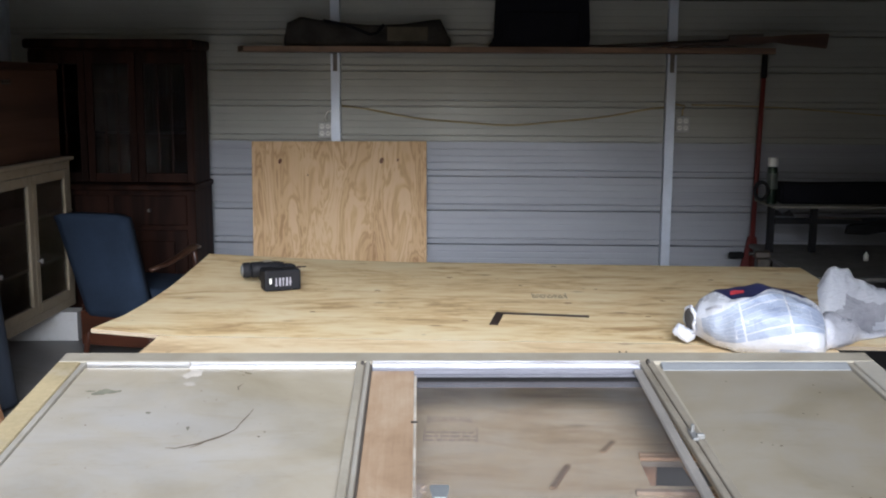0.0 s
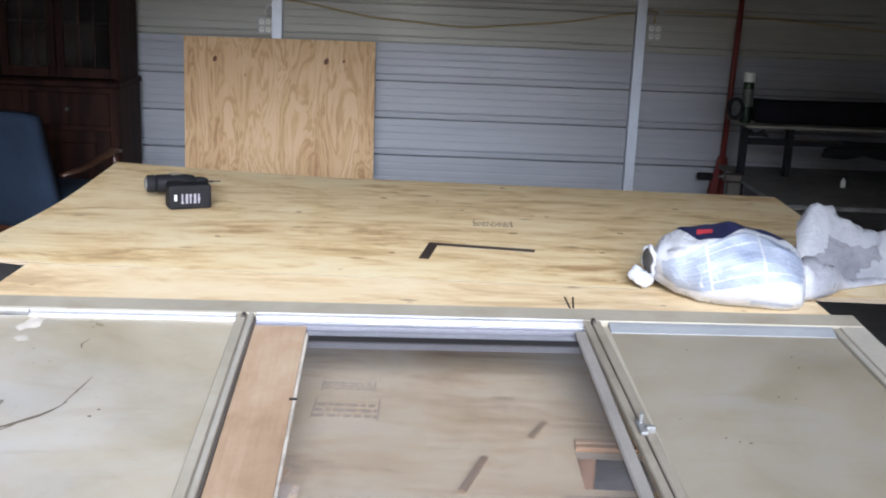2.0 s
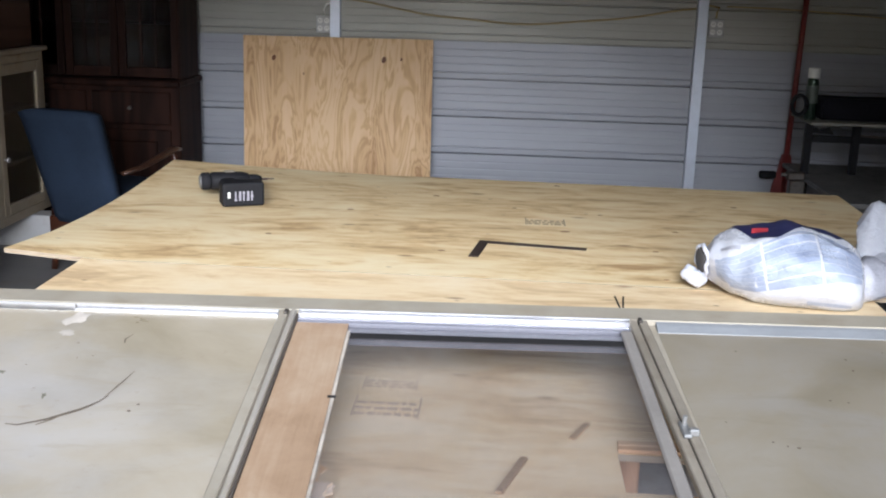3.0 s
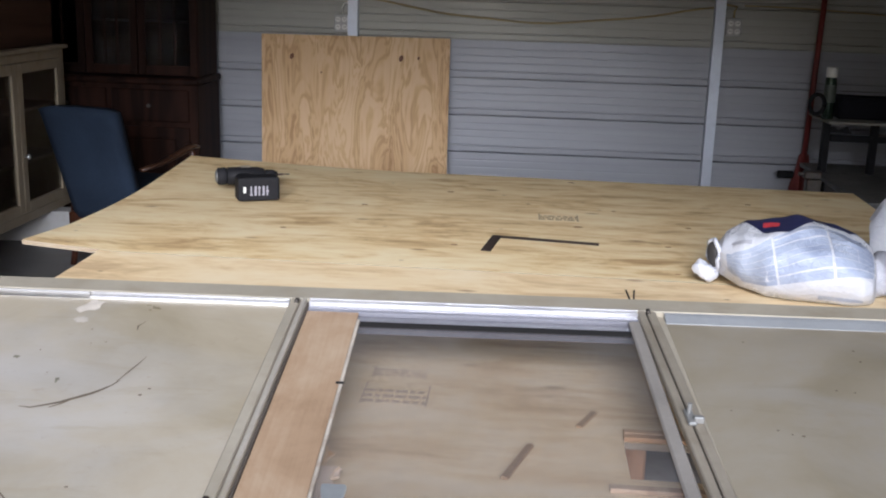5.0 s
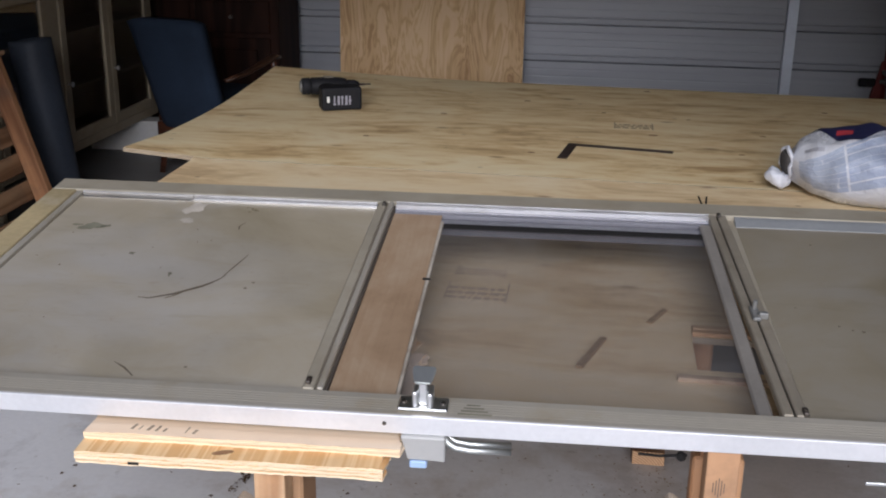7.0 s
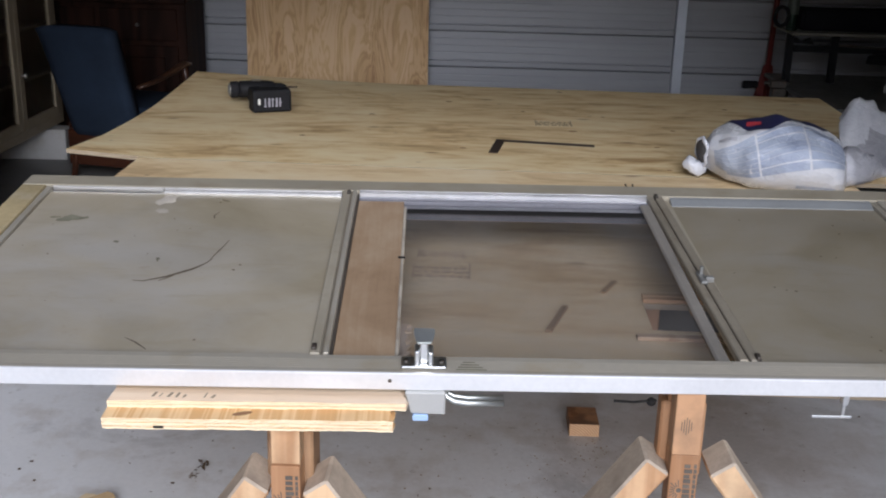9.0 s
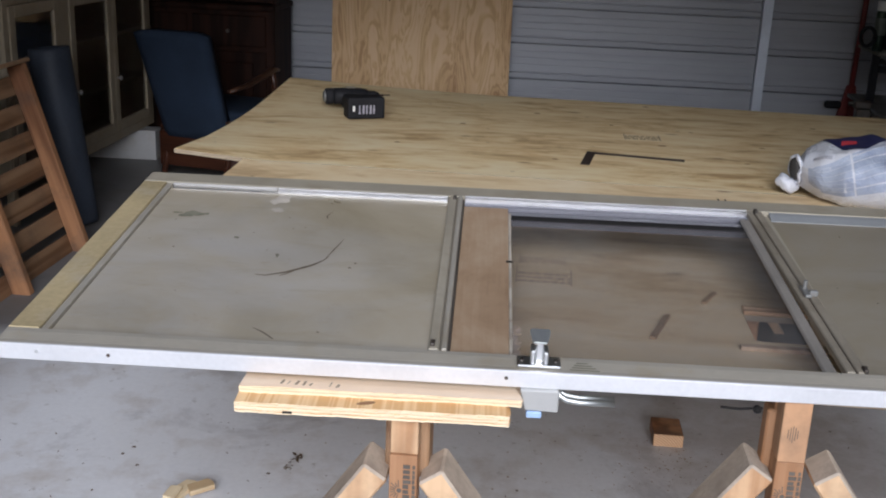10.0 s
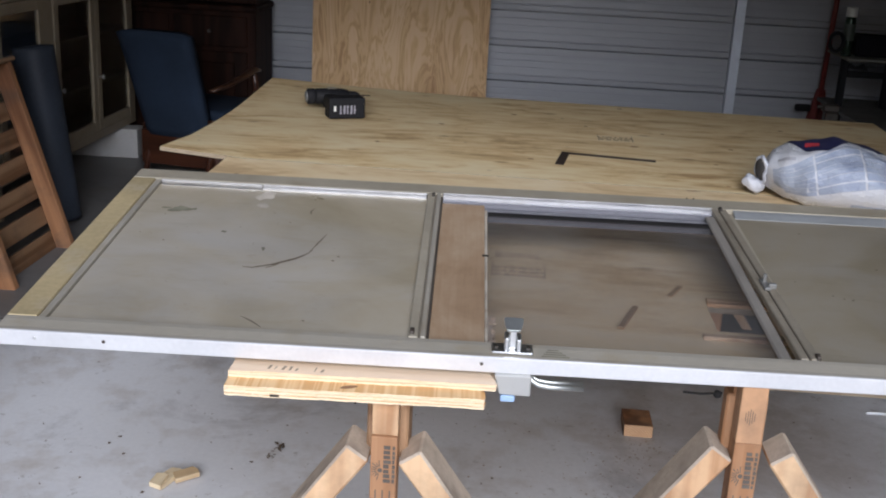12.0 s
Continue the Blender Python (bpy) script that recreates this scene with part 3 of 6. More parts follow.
def soft(name, m, prof, mat, label, cat, seed, lump=0.02):
    """A soft bag: rings of a rounded outline along x, slumped and dented."""
    bm = bmesh.new()
    rnd = random.Random(seed)
    rings = []
    n = 24
    for x, w, h in prof:
        ring = []
        for k in range(n):
            a = math.tau * k / n
            c, s = math.cos(a), math.sin(a)
            yy = w * math.copysign(abs(c) ** 0.6, c)
            zz = h * (0.5 + 0.5 * math.copysign(abs(s) ** 0.6, s))
            d = noise.noise(Vector((x * 7 + seed, yy * 9, zz * 9))) * lump
            ring.append(bm.verts.new((x + rnd.uniform(-0.003, 0.003), yy * (1 + 2 * d), max(0.0, zz + d * (1 if zz > 0.01 else 0)))))
        rings.append(ring)
    for a, b in zip(rings, rings[1:]):
        for k in range(n):
            bm.faces.new((a[k], a[(k + 1) % n], b[(k + 1) % n], b[k]))
    bm.faces.new(rings[0][::-1])
    bm.faces.new(rings[-1])
    t = thing(name, m, label, cat)
    part("body", bm, mat, t, smooth=True)
    return t


duffel = soft("duffel_bag", pose(0.315, WY - 0.12, SH) @ Matrix.Diagonal((1.08, 1, 0.98, 1)), [(-0.50, 0.07, 0.05), (-0.48, 0.10, 0.15), (-0.40, 0.11, 0.19), (-0.2, 0.11, 0.165), (0.0, 0.11, 0.14), (0.2, 0.11, 0.145), (0.38, 0.11, 0.17), (0.43, 0.10, 0.18), (0.49, 0.07, 0.06)], CAMO, "slumped brown canvas duffel bag lying on the shelf", "bag", 3)
part("end_panel", B(0.12, 0.36, -0.118, -0.108, 0.035, 0.125, bevel=0.004), TAN, duffel, "tan canvas pocket")
bm = bmesh.new()
sweep(bm, [(-0.26, -0.10, 0.165), (-0.12, -0.115, 0.135), (0.02, -0.118, 0.075), (0.06, -0.118, 0.085), (0.1, -0.113, 0.14)], 0.011, 6)
part("strap", bm, BLACK_CLOTH, duffel, "dark carrying strap", smooth=True)


def case():
    t = thing("black_case", pose(1.425, WY - 0.12, SH), "tall black cloth case standing on the shelf", "case")
    bm = bmesh.new()
    prism(bm, [(-0.345, 0), (-0.30, 0.05), (-0.285, 0.40), (-0.26, 0.42), (0.27, 0.42), (0.295, 0.40), (0.315, 0.04), (0.30, 0)], -0.1, 0.1, pose(0, 0, 0, 90))
    bmesh.ops.bevel(bm, geom=bm.edges[:], offset=0.012, segments=2, affect="EDGES")
    part("body", bm, BLACK_CLOTH, t, smooth=False)
    part("pocket", B(-0.24, 0.24, -0.115, -0.098, 0.03, 0.22, bevel=0.006), BLACK_CLOTH, t)


case()


def long_gun():
    t = thing("long_gun", pose(2.55, WY - 0.15, SH + 0.012, 0, -2.2, 0), "old long gun with a brown wooden stock lying on the shelf", "gun")
    bm = bmesh.new()
    tube(bm, (-0.92, 0, 0.022), (0.12, 0, 0.034), 0.008, 0.012)
    part("barrel", bm, STEEL, t, smooth=True)
    bm = bmesh.new()
    prism(bm, [(-0.35, 0.006), (0.12, 0.0), (0.28, 0.002), (0.36, 0.012), (0.46, -0.006), (0.70, -0.04), (0.715, 0.055), (0.47, 0.056), (0.36, 0.05), (0.24, 0.052), (0.1, 0.03), (-0.35, 0.02)], -0.02, 0.02, pose(0, 0, 0, 90))
    bmesh.ops.bevel(bm, geom=bm.edges[:], offset=0.006, segments=2, affect="EDGES")
    part("stock", bm, wood("gun_stock_wood", (0.09, 0.045, 0.026), (0.04, 0.018, 0.011), 0, rough=0.45), t, "reddish brown wooden stock")
    part("receiver", B(0.08, 0.30, -0.016, 0.016, 0.03, 0.068, bevel=0.005), STEEL, t)


long_gun()


def outlet(x, zc, on):
    t = thing("wall_outlet", pose(x, BACK_Y, zc), on, "outlet", "wall outlets")
    part("box", B(-0.042, 0.042, -0.045, -0.001, -0.050, 0.050, bevel=0.008), GREY_PLATE, t)
    part("plate", B(-0.045, 0.045, -0.051, -0.0455, -0.052, 0.052, bevel=0.004), GREY_PLATE, t)
    for sx in (-0.020, 0.020):
        for sz in (-0.023, 0.023):
            bm = bmesh.new()
            lathe(bm, [(0.0168, 0.0), (0.0168, 0.002), (0.0155, 0.003), (0.0, 0.003)], 16)
            bmesh.ops.transform(bm, matrix=pose(sx, -0.051, sz, 90, 0, 0), verts=bm.verts)
            socket = part("socket", bm, PLATE_W, t, "round white socket")
            for dx in (-0.005, 0.005):
                part("slot", B(sx + dx - 0.0012, sx + dx + 0.0012, -0.0546, -0.0541, sz - 0.002, sz + 0.006), RUBBER, socket)
    bm = bmesh.new()
    sweep(bm, [(0.0, -0.02, 0.058), (0.0, -0.02, 0.09), (0.015, -0.02, 0.12), (0.06 if x < 1 else -0.06, -0.03, 0.135)], 0.006, 6)
    part("cable", bm, CORD if x > 1 else PLATE_W, t, smooth=True)


outlet(0.007, 1.251, "white four-socket outlet box beside a wall post")
outlet(2.389, 1.302, "white four-socket outlet box on the metal wall")

bm = bmesh.new()
pts = []
for k in range(25):
    u = k / 24
    pts.append((0.114 + (2.27 - 0.114) * u, BACK_Y - 0.012, 1.41 - 0.118 * math.sin(math.pi * u) ** 1.15 + 0.004 * math.sin(u * 21)))
sweep(bm, pts, 0.006, 6)
solid("extension_cord", bm, CORD, Matrix(), "thin yellowish cord sagging along the metal wall", "cord", smooth=True)
bm = bmesh.new()
pts = [(2.45 + 2.3 * u, BACK_Y - 0.012, 1.43 - 0.11 * math.sin(math.pi * u * 0.5) ** 2) for u in (k / 16 for k in range(17))]
sweep(bm, pts, 0.005, 6)
solid("extension_cord", bm, CORD, Matrix(), "thin cord drooping on the dark end of the wall", "cord", smooth=True)

# plywood square leaning on the wall
lean = 3.3
t = thing("leaning_plywood", pose(0.112, BACK_Y - 0.155, 0, -lean, -0.35, 0), "square plywood panel with knots leaning on the wall", "panel")
bm = bmesh.new()
box(bm, -0.584, 0.584, -0.018, 0, 0.004, 1.180)
for f in bm.faces:
    f.material_index = 0 if abs(f.normal.y) > 0.5 else 1
part("sheet", bm, [PLY_UP, EDGE], t)
for kx, kz, r in ((-0.395, 1.048, 0.016), (0.285, 1.052, 0.018), (0.392, 1.056, 0.009), (-0.21, 0.955, 0.006)):
    bm = bmesh.new()
    lathe(bm, [(r, 0), (r * 0.9, 0.0012), (r * 0.3, 0.0016)], 12)
    bmesh.ops.transform(bm, matrix=pose(kx, -0.0182, kz, 90, 20, 0) @ Matrix.Diagonal((0.75, 1.15, 1, 1)), verts=bm.verts)
    part("knot", bm, plain("knot_wood", (0.15, 0.06, 0.025), 0.6), t, "dark brown knot")


def red_tool():
    t = thing("long_handled_tool", pose(2.882, BACK_Y - 0.03, 0, 3.2, -0.5, 0), "red long-handled tool with a black grip leaning on the wall", "tool")
    bm = bmesh.new()
    tube(bm, (0, 0, 0.30), (0.020, 0, 1.61), 0.018, 0.016)
    part("handle", bm, RED, t, smooth=True)
    bm = bmesh.new()
    tube(bm, (0.020, 0, 1.61), (0.022, 0, 1.785), 0.020, 0.018)
    part("grip", bm, BLACK, t, smooth=True)
    bm = bmesh.new()
    prism(bm, [(-0.07, 0.0), (-0.07, 0.34), (-0.045, 0.44), (-0.024, 0.56), (0.03, 0.56), (0.05, 0.44), (0.07, 0.34), (0.07, 0.0)], -0.012, 0.012, pose(0, 0, 0, 90))
    bmesh.ops.bevel(bm, geom=bm.edges[:], offset=0.006, segments=2, affect="EDGES")
    part("head", bm, RED, t)
    part("jaw", B(-0.15, -0.05, -0.03, 0.0, 0.41, 0.455, bevel=0.008), BLACK, t, "dark metal jaw")


red_tool()


def rack():
    """Black workbench with a raised back shelf."""
    t = thing("workbench", pose(2.855, 5.02, 0) @ Matrix.Diagonal((0.97, 1, 0.955, 1)), "black metal workbench with a raised shelf full of dark clutter", "workbench")
    for x in (0.0, 0.275, 1.7):
        part("post", B(x, x + 0.04, -0.02, 0.03, 0.0 if x != 0.275 else 0.546, 0.85, bevel=0.004), BLACK, t)
    for x in (0.0, 1.7):
        part("leg", B(x, x + 0.045, -0.85, -0.80, 0, 0.52, bevel=0.004), BLACK, t)
    part("worktop", B(-0.02, 1.8, -0.88, 0.35, 0.52, 0.545, bevel=0.003), plain("grimy_grey_top", (0.17, 0.168, 0.16), 0.6, vary=0.5, scale=12, stain=(0.02, 0.02, 0.02)), t, "grimy dark grey worktop")
    part("upper_shelf", B(-0.005, 1.78, -0.12, 0.33, 0.8505, 0.8665, bevel=0.003), plain("pale_dusty_shelf", (0.24, 0.235, 0.20), 0.7, vary=0.35, scale=12), t, "thin pale upper shelf")
    bm = bmesh.new()
    box(bm, 0.045, 1.7, -0.01, 0.02, 0.735, 0.775, bevel=0.003)
    part("rail", bm, BLACK, t)
    return t


rack()
bm = bmesh.new()
prism(bm, [(0, 0), (1.35, 0), (1.42, 0.05), (1.3, 0.10), (1.12, 0.11), (1.08, 0.15), (0.98, 0.13), (0.2, 0.12), (0.0, 0.125)], -0.12, 0.1, pose(0, 0, 0, 90))
bmesh.ops.bevel(bm, geom=bm.edges[:], offset=0.015, segments=2, affect="EDGES")
solid("tool_bag", bm, BLACK_CLOTH, pose(2.93, 5.12, 0.8285), "long black tool bag lying on the workbench shelf", "bag")


def spray_can(x, y, z):
    t = thing("spray_can", pose(x, y, z) @ Matrix.Diagonal((1, 1, 1.17, 1)), "dark green spray can with a white cap", "can")
    bm = bmesh.new()
    lathe(bm, [(0.029, 0), (0.032, 0.006), (0.032, 0.185), (0.029, 0.196), (0.022, 0.203)])
    part("can", bm, GREEN, t, smooth=True)
    bm = bmesh.new()
    lathe(bm, [(0.0335, 0.08), (0.0335, 0.165)])
    part("label", bm, plain("dull_green_label", (0.07, 0.085, 0.07), 0.5, vary=0.4, scale=60), t, "dull grey-green label")
    bm = bmesh.new()
    lathe(bm, [(0.0325, 0.200), (0.0325, 0.242), (0.03, 0.247), (0.0, 0.247)])
    part("cap", bm, PLATE_W, t, "white plastic cap")


spray_can(2.872, 5.03, 0.8285)


def clutter():
    t = thing("bar_clamp", pose(3.16, 5.02, 0.741, 0, 2.5, -2), "long dark bar clamp lying on the bench rail", "clamp")
    part("bar", B(0.0, 0.27, -0.008, 0.008, 0.0, 0.012, bevel=0.002), STEEL, t, "thin steel bar")
    bm = bmesh.new()
    tube(bm, (0.262, -0.03, 0.006), (0.262, 0.03, 0.006), 0.006)
    part("cross_handle", bm, STEEL, t)
    bm = bmesh.new()
    prism(bm, [(0.17, -0.085), (0.18, -0.035), (0.24, -0.02), (0.50, 0.0), (0.56, -0.02), (0.56, -0.075), (0.40, -0.06), (0.30, -0.085)], -0.02, 0.02, pose(0, -0.035, 0, 90))
    bmesh.ops.bevel(bm, geom=bm.edges[:], offset=0.004, segments=1, affect="EDGES")
    part("jaw", bm, BLACK, t, "heavy black jaw")
    bm = bmesh.new()
    prism(bm, [(-0.27, 0.0), (-0.25, 0.035), (-0.21, 0.015), (-0.17, 0.04), (-0.14, 0.0)], -0.012, 0.012, pose(0, 0.005, 0, 90))
    part("spare_jaw", bm, BLACK, t)
    t = thing("shop_vacuum", pose(4.05, 4.8, 0.5215), "round black machine housing on the workbench", "machine")
    bm = bmesh.new()
    lathe(bm, [(0.16, 0), (0.19, 0.03), (0.19, 0.18), (0.14, 0.25), (0.05, 0.27)])
    part("housing", bm, BLACK, t, smooth=True)
    bm = bmesh.new()
    tube(bm, (0, 0, 0.26), (0, 0, 0.30), 0.03)
    part("knob", bm, STEEL, t)
    t = thing("small_bottle", pose(3.37, 4.72, 0.5215) @ Matrix.Diagonal((0.6, 0.6, 0.6, 1)), "small bottle with a pale label on the workbench", "bottle")
    bm = bmesh.new()
    lathe(bm, [(0.022, 0), (0.024, 0.01), (0.024, 0.06), (0.01, 0.075), (0.01, 0.09)])
    part("bottle", bm, PLATE_W, t, smooth=True)
    t = thing("iron_vise", pose(2.715, 4.62, 0) @ Matrix.Diagonal((1, 1, 0.98, 1)), "dark iron hand tool standing beside the workbench", "tool")
    bm = bmesh.new()
    box(bm, -0.03, 0.05, -0.03, 0.03, 0, 0.56, bevel=0.005)
    part("stem", bm, STEEL, t)
    bm = bmesh.new()
    box(bm, -0.045, 0.05, -0.03, 0.03, 0.56, 0.605, bevel=0.008)
    tube(bm, (-0.045, 0, 0.585), (-0.07, 0, 0.585), 0.012)
    part("jaw", bm, STEEL, t)
    t = thing("hose_coil", pose(2.835, 4.99, 0.845), "small loop of black hose hung on the bench post", "hose")
    bm = bmesh.new()
    pts = [(-0.038 + 0.040 * math.cos(a), 0.0, 0.067 + 0.055 * math.sin(a)) for a in (k * math.tau / 20 for k in range(20))]
    sweep(bm, pts + pts[:1], 0.012, 6)
    part("loop", bm, BLACK, t, smooth=True)


clutter()

# ---- the far corner ----


def hutch():
    t = thing("china_hutch", pose(-1.290, 5.02, 0) @ Matrix.Diagonal((1, 1, 0.96, 1)), "tall dark-stained wooden china hutch with glass doors", "cabinet")
    w = 0.52
    bm = bmesh.new()
    box(bm, -w, w + 0.012, -0.02, 0.42, 0.06, 0.92, bevel=0.004)
    part("base", bm, HUTCH, t)
    part("ledge", B(-w - 0.02, w + 0.022, -0.05, 0.43, 0.92, 0.96, bevel=0.008), HUTCH, t)
    part("plinth", B(-w + 0.02, w - 0.02, 0.0, 0.41, 0, 0.06), HUTCH, t)
    for k in range(2):
        x = -w + 0.03 + k * 0.50
        bm = bmesh.new()
        box(bm, x, x + 0.47, -0.036, -0.021, 0.10, 0.66, bevel=0.004)
        box(bm, x + 0.07, x + 0.39, -0.043, -0.036, 0.17, 0.59, bevel=0.006)
        d = part("door", bm, HUTCH, t)
        bm = bmesh.new()
        tube(bm, (x + (0.43 if k == 0 else 0.03), -0.036, 0.42), (x + (0.43 if k == 0 else 0.03), -0.055, 0.42), 0.011)
        part("knob", bm, STEEL, d)
        d = part("drawer", B(x, x + 0.47, -0.036, -0.021, 0.69, 0.89, bevel=0.006), HUTCH, t)
        bm = bmesh.new()
        tube(bm, (x + 0.23, -0.036, 0.79), (x + 0.23, -0.055, 0.79), 0.011)
        part("knob", bm, STEEL, d)
    bm = bmesh.new()
    box(bm, -w, -w + 0.025, 0.05, 0.42, 0.96, 1.84)
    box(bm, w - 0.025, w, 0.05, 0.42, 0.96, 1.84)
    box(bm, -w + 0.025, w - 0.025, 0.40, 0.42, 0.96, 1.84)
    box(bm, -w + 0.025, w - 0.025, 0.05, 0.40, 1.82, 1.84)
    part("upper_case", bm, HUTCH, t)
    for zz in (1.27, 1.55):
        part("shelf", B(-w + 0.027, w - 0.027, 0.09, 0.398, zz, zz + 0.018), HUTCH, t)
    part("crown", B(-w - 0.02, w + 0.02, 0.0, 0.435, 1.841, 1.905, bevel=0.018, seg=3), HUTCH, t)
    doors = ((-w, -w + 0.36), (-w + 0.36, w - 0.36), (w - 0.36, w))
    for k, (a, b) in enumerate(doors):
        bm = bmesh.new()
        a, b = a + 0.003, b - 0.003
        box(bm, a, a + 0.045, 0.03, 0.048, 0.97, 1.825, bevel=0.003)
        box(bm, b - 0.045, b, 0.03, 0.048, 0.97, 1.825, bevel=0.003)
        box(bm, a + 0.045, b - 0.045, 0.03, 0.048, 0.97, 1.03, bevel=0.003)
        box(bm, a + 0.045, b - 0.045, 0.03, 0.048, 1.745, 1.825, bevel=0.003)
        d = part("glass_door", bm, HUTCH, t)
        part("pane", B(a + 0.045, b - 0.045, 0.037, 0.040, 1.03, 1.745), CAB_GLASS, d, "dark glass pane")
        n = 3 if b - a > 0.3 else 2
        for i in range(1, n):
            x = a + 0.045 + (b - a - 0.09) * i / n
            part("muntin", B(x - 0.006, x + 0.006, 0.031, 0.0365, 1.03, 1.745), HUTCH, d)


hutch()


def cream_cabinet():
    d = Vector((0.015, 0.85, 0)).normalized()
    ang = math.degrees(math.atan2(d.y, d.x))
    # local x runs along the front from the far end to the near one, local y goes into the cabinet
    t = thing("cream_cabinet", Matrix.Translation((-1.490, 4.83, 0)) @ pose(0, 0, 0, 0, 0, ang + 180), "old cream-painted cabinet with glass doors and two shelves", "cabinet")
    L, z0, z1, dep = 1.75, 0.185, 1.085, -0.36
    bm = bmesh.new()
    box(bm, 0.0, 0.02, dep, -0.022, z0, z1)
    box(bm, L - 0.02, L, dep, -0.022, z0, z1)
    box(bm, 0.02, L - 0.02, dep, dep + 0.01, z0, z1)
    box(bm, 0.02, L - 0.02, dep + 0.01, -0.022, z0, z0 + 0.02)
    box(bm, 0.02, L - 0.02, dep + 0.01, -0.022, z1 - 0.02, z1)
    part("carcass", bm, CREAM, t)
    part("top", B(-0.03, L + 0.03, dep - 0.01, 0.02, z1 + 0.001, z1 + 0.026, bevel=0.005), CREAM, t)
    for zz in (0.49, 0.77):
        part("shelf", B(0.022, L - 0.022, dep + 0.012, -0.03, zz, zz + 0.018), CREAM, t)
    bm = bmesh.new()
    for a, b in ((0.0, 0.045), (1.09, 1.20), (L - 0.045, L)):
        box(bm, a, b, -0.021, 0.0, z0, z1, bevel=0.002)
    box(bm, 0.045, 1.09, -0.021, 0.0, z0, z0 + 0.05, bevel=0.002)
    box(bm, 1.20, L - 0.045, -0.021, 0.0, z0, z0 + 0.05, bevel=0.002)
    box(bm, 0.045, 1.09, -0.021, 0.0, z1 - 0.045, z1, bevel=0.002)
    box(bm, 1.20, L - 0.045, -0.021, 0.0, z1 - 0.045, z1, bevel=0.002)
    part("face_frame", bm, CREAM, t)
    za, zb = z0 + 0.053, z1 - 0.048
    for k, (a, b, kn) in enumerate(((0.048, 0.566, 0.538), (0.570, 1.087, 1.06), (1.203, L - 0.048, 1.23))):
        bm = bmesh.new()
        box(bm, a, a + 0.055, -0.018, 0.006, za, zb, bevel=0.003)
        box(bm, b - 0.055, b, -0.018, 0.006, za, zb, bevel=0.003)
        box(bm, a + 0.055, b - 0.055, -0.018, 0.006, za, za + 0.055, bevel=0.003)
        box(bm, a + 0.055, b - 0.055, -0.018, 0.006, zb - 0.055, zb, bevel=0.003)
        dd = part("door", bm, CREAM, t)
        part("pane", B(a + 0.055, b - 0.055, -0.010, -0.007, za + 0.055, zb - 0.055), CAB_GLASS, dd, "old glass pane")
        bm = bmesh.new()
        lathe(bm, [(0.006, 0.0), (0.006, 0.012), (0.014, 0.018), (0.014, 0.026), (0.006, 0.03)], 12)
        bmesh.ops.transform(bm, matrix=pose(kn, 0.006, 0.545, -90, 0, 0), verts=bm.verts)
        part("knob", bm, CHROME, dd, "small metal knob", smooth=True)
    for x in (0.03, L - 0.07):
        for y in (dep + 0.02, -0.07):
            part("leg", B(x, x + 0.04, y, y + 0.04, 0.0, z0 - 0.001, bevel=0.003), CREAM, t)
    solid("white_box", B(-0.42, 0.0, 0.0, 0.13, 0, 0.18, bevel=0.003), WHITE, pose(-1.40, 4.60, 0, 0, 0, 3), "low white box on the floor beside the cabinet", "box")
    # dark chest on the cabinet
    c = thing("wooden_chest", Matrix.Translation((-1.490, 4.83, 1.112)) @ pose(0, 0, 0, 0, 0, ang + 180), "dark brown wooden chest standing on the cream cabinet", "chest")
    part("body", B(0.05, 1.5, -0.34, -0.03, 0, 0.52, bevel=0.006), CHEST, c)
    part("lid", B(0.04, 1.51, -0.35, -0.02, 0.521, 0.56, bevel=0.008), CHEST, c)
    bm = bmesh.new()
    tube(bm, (0.7, -0.03, 0.45), (0.8, -0.03, 0.45), 0.012)
    part("latch", bm, STEEL, c)


cream_cabinet()


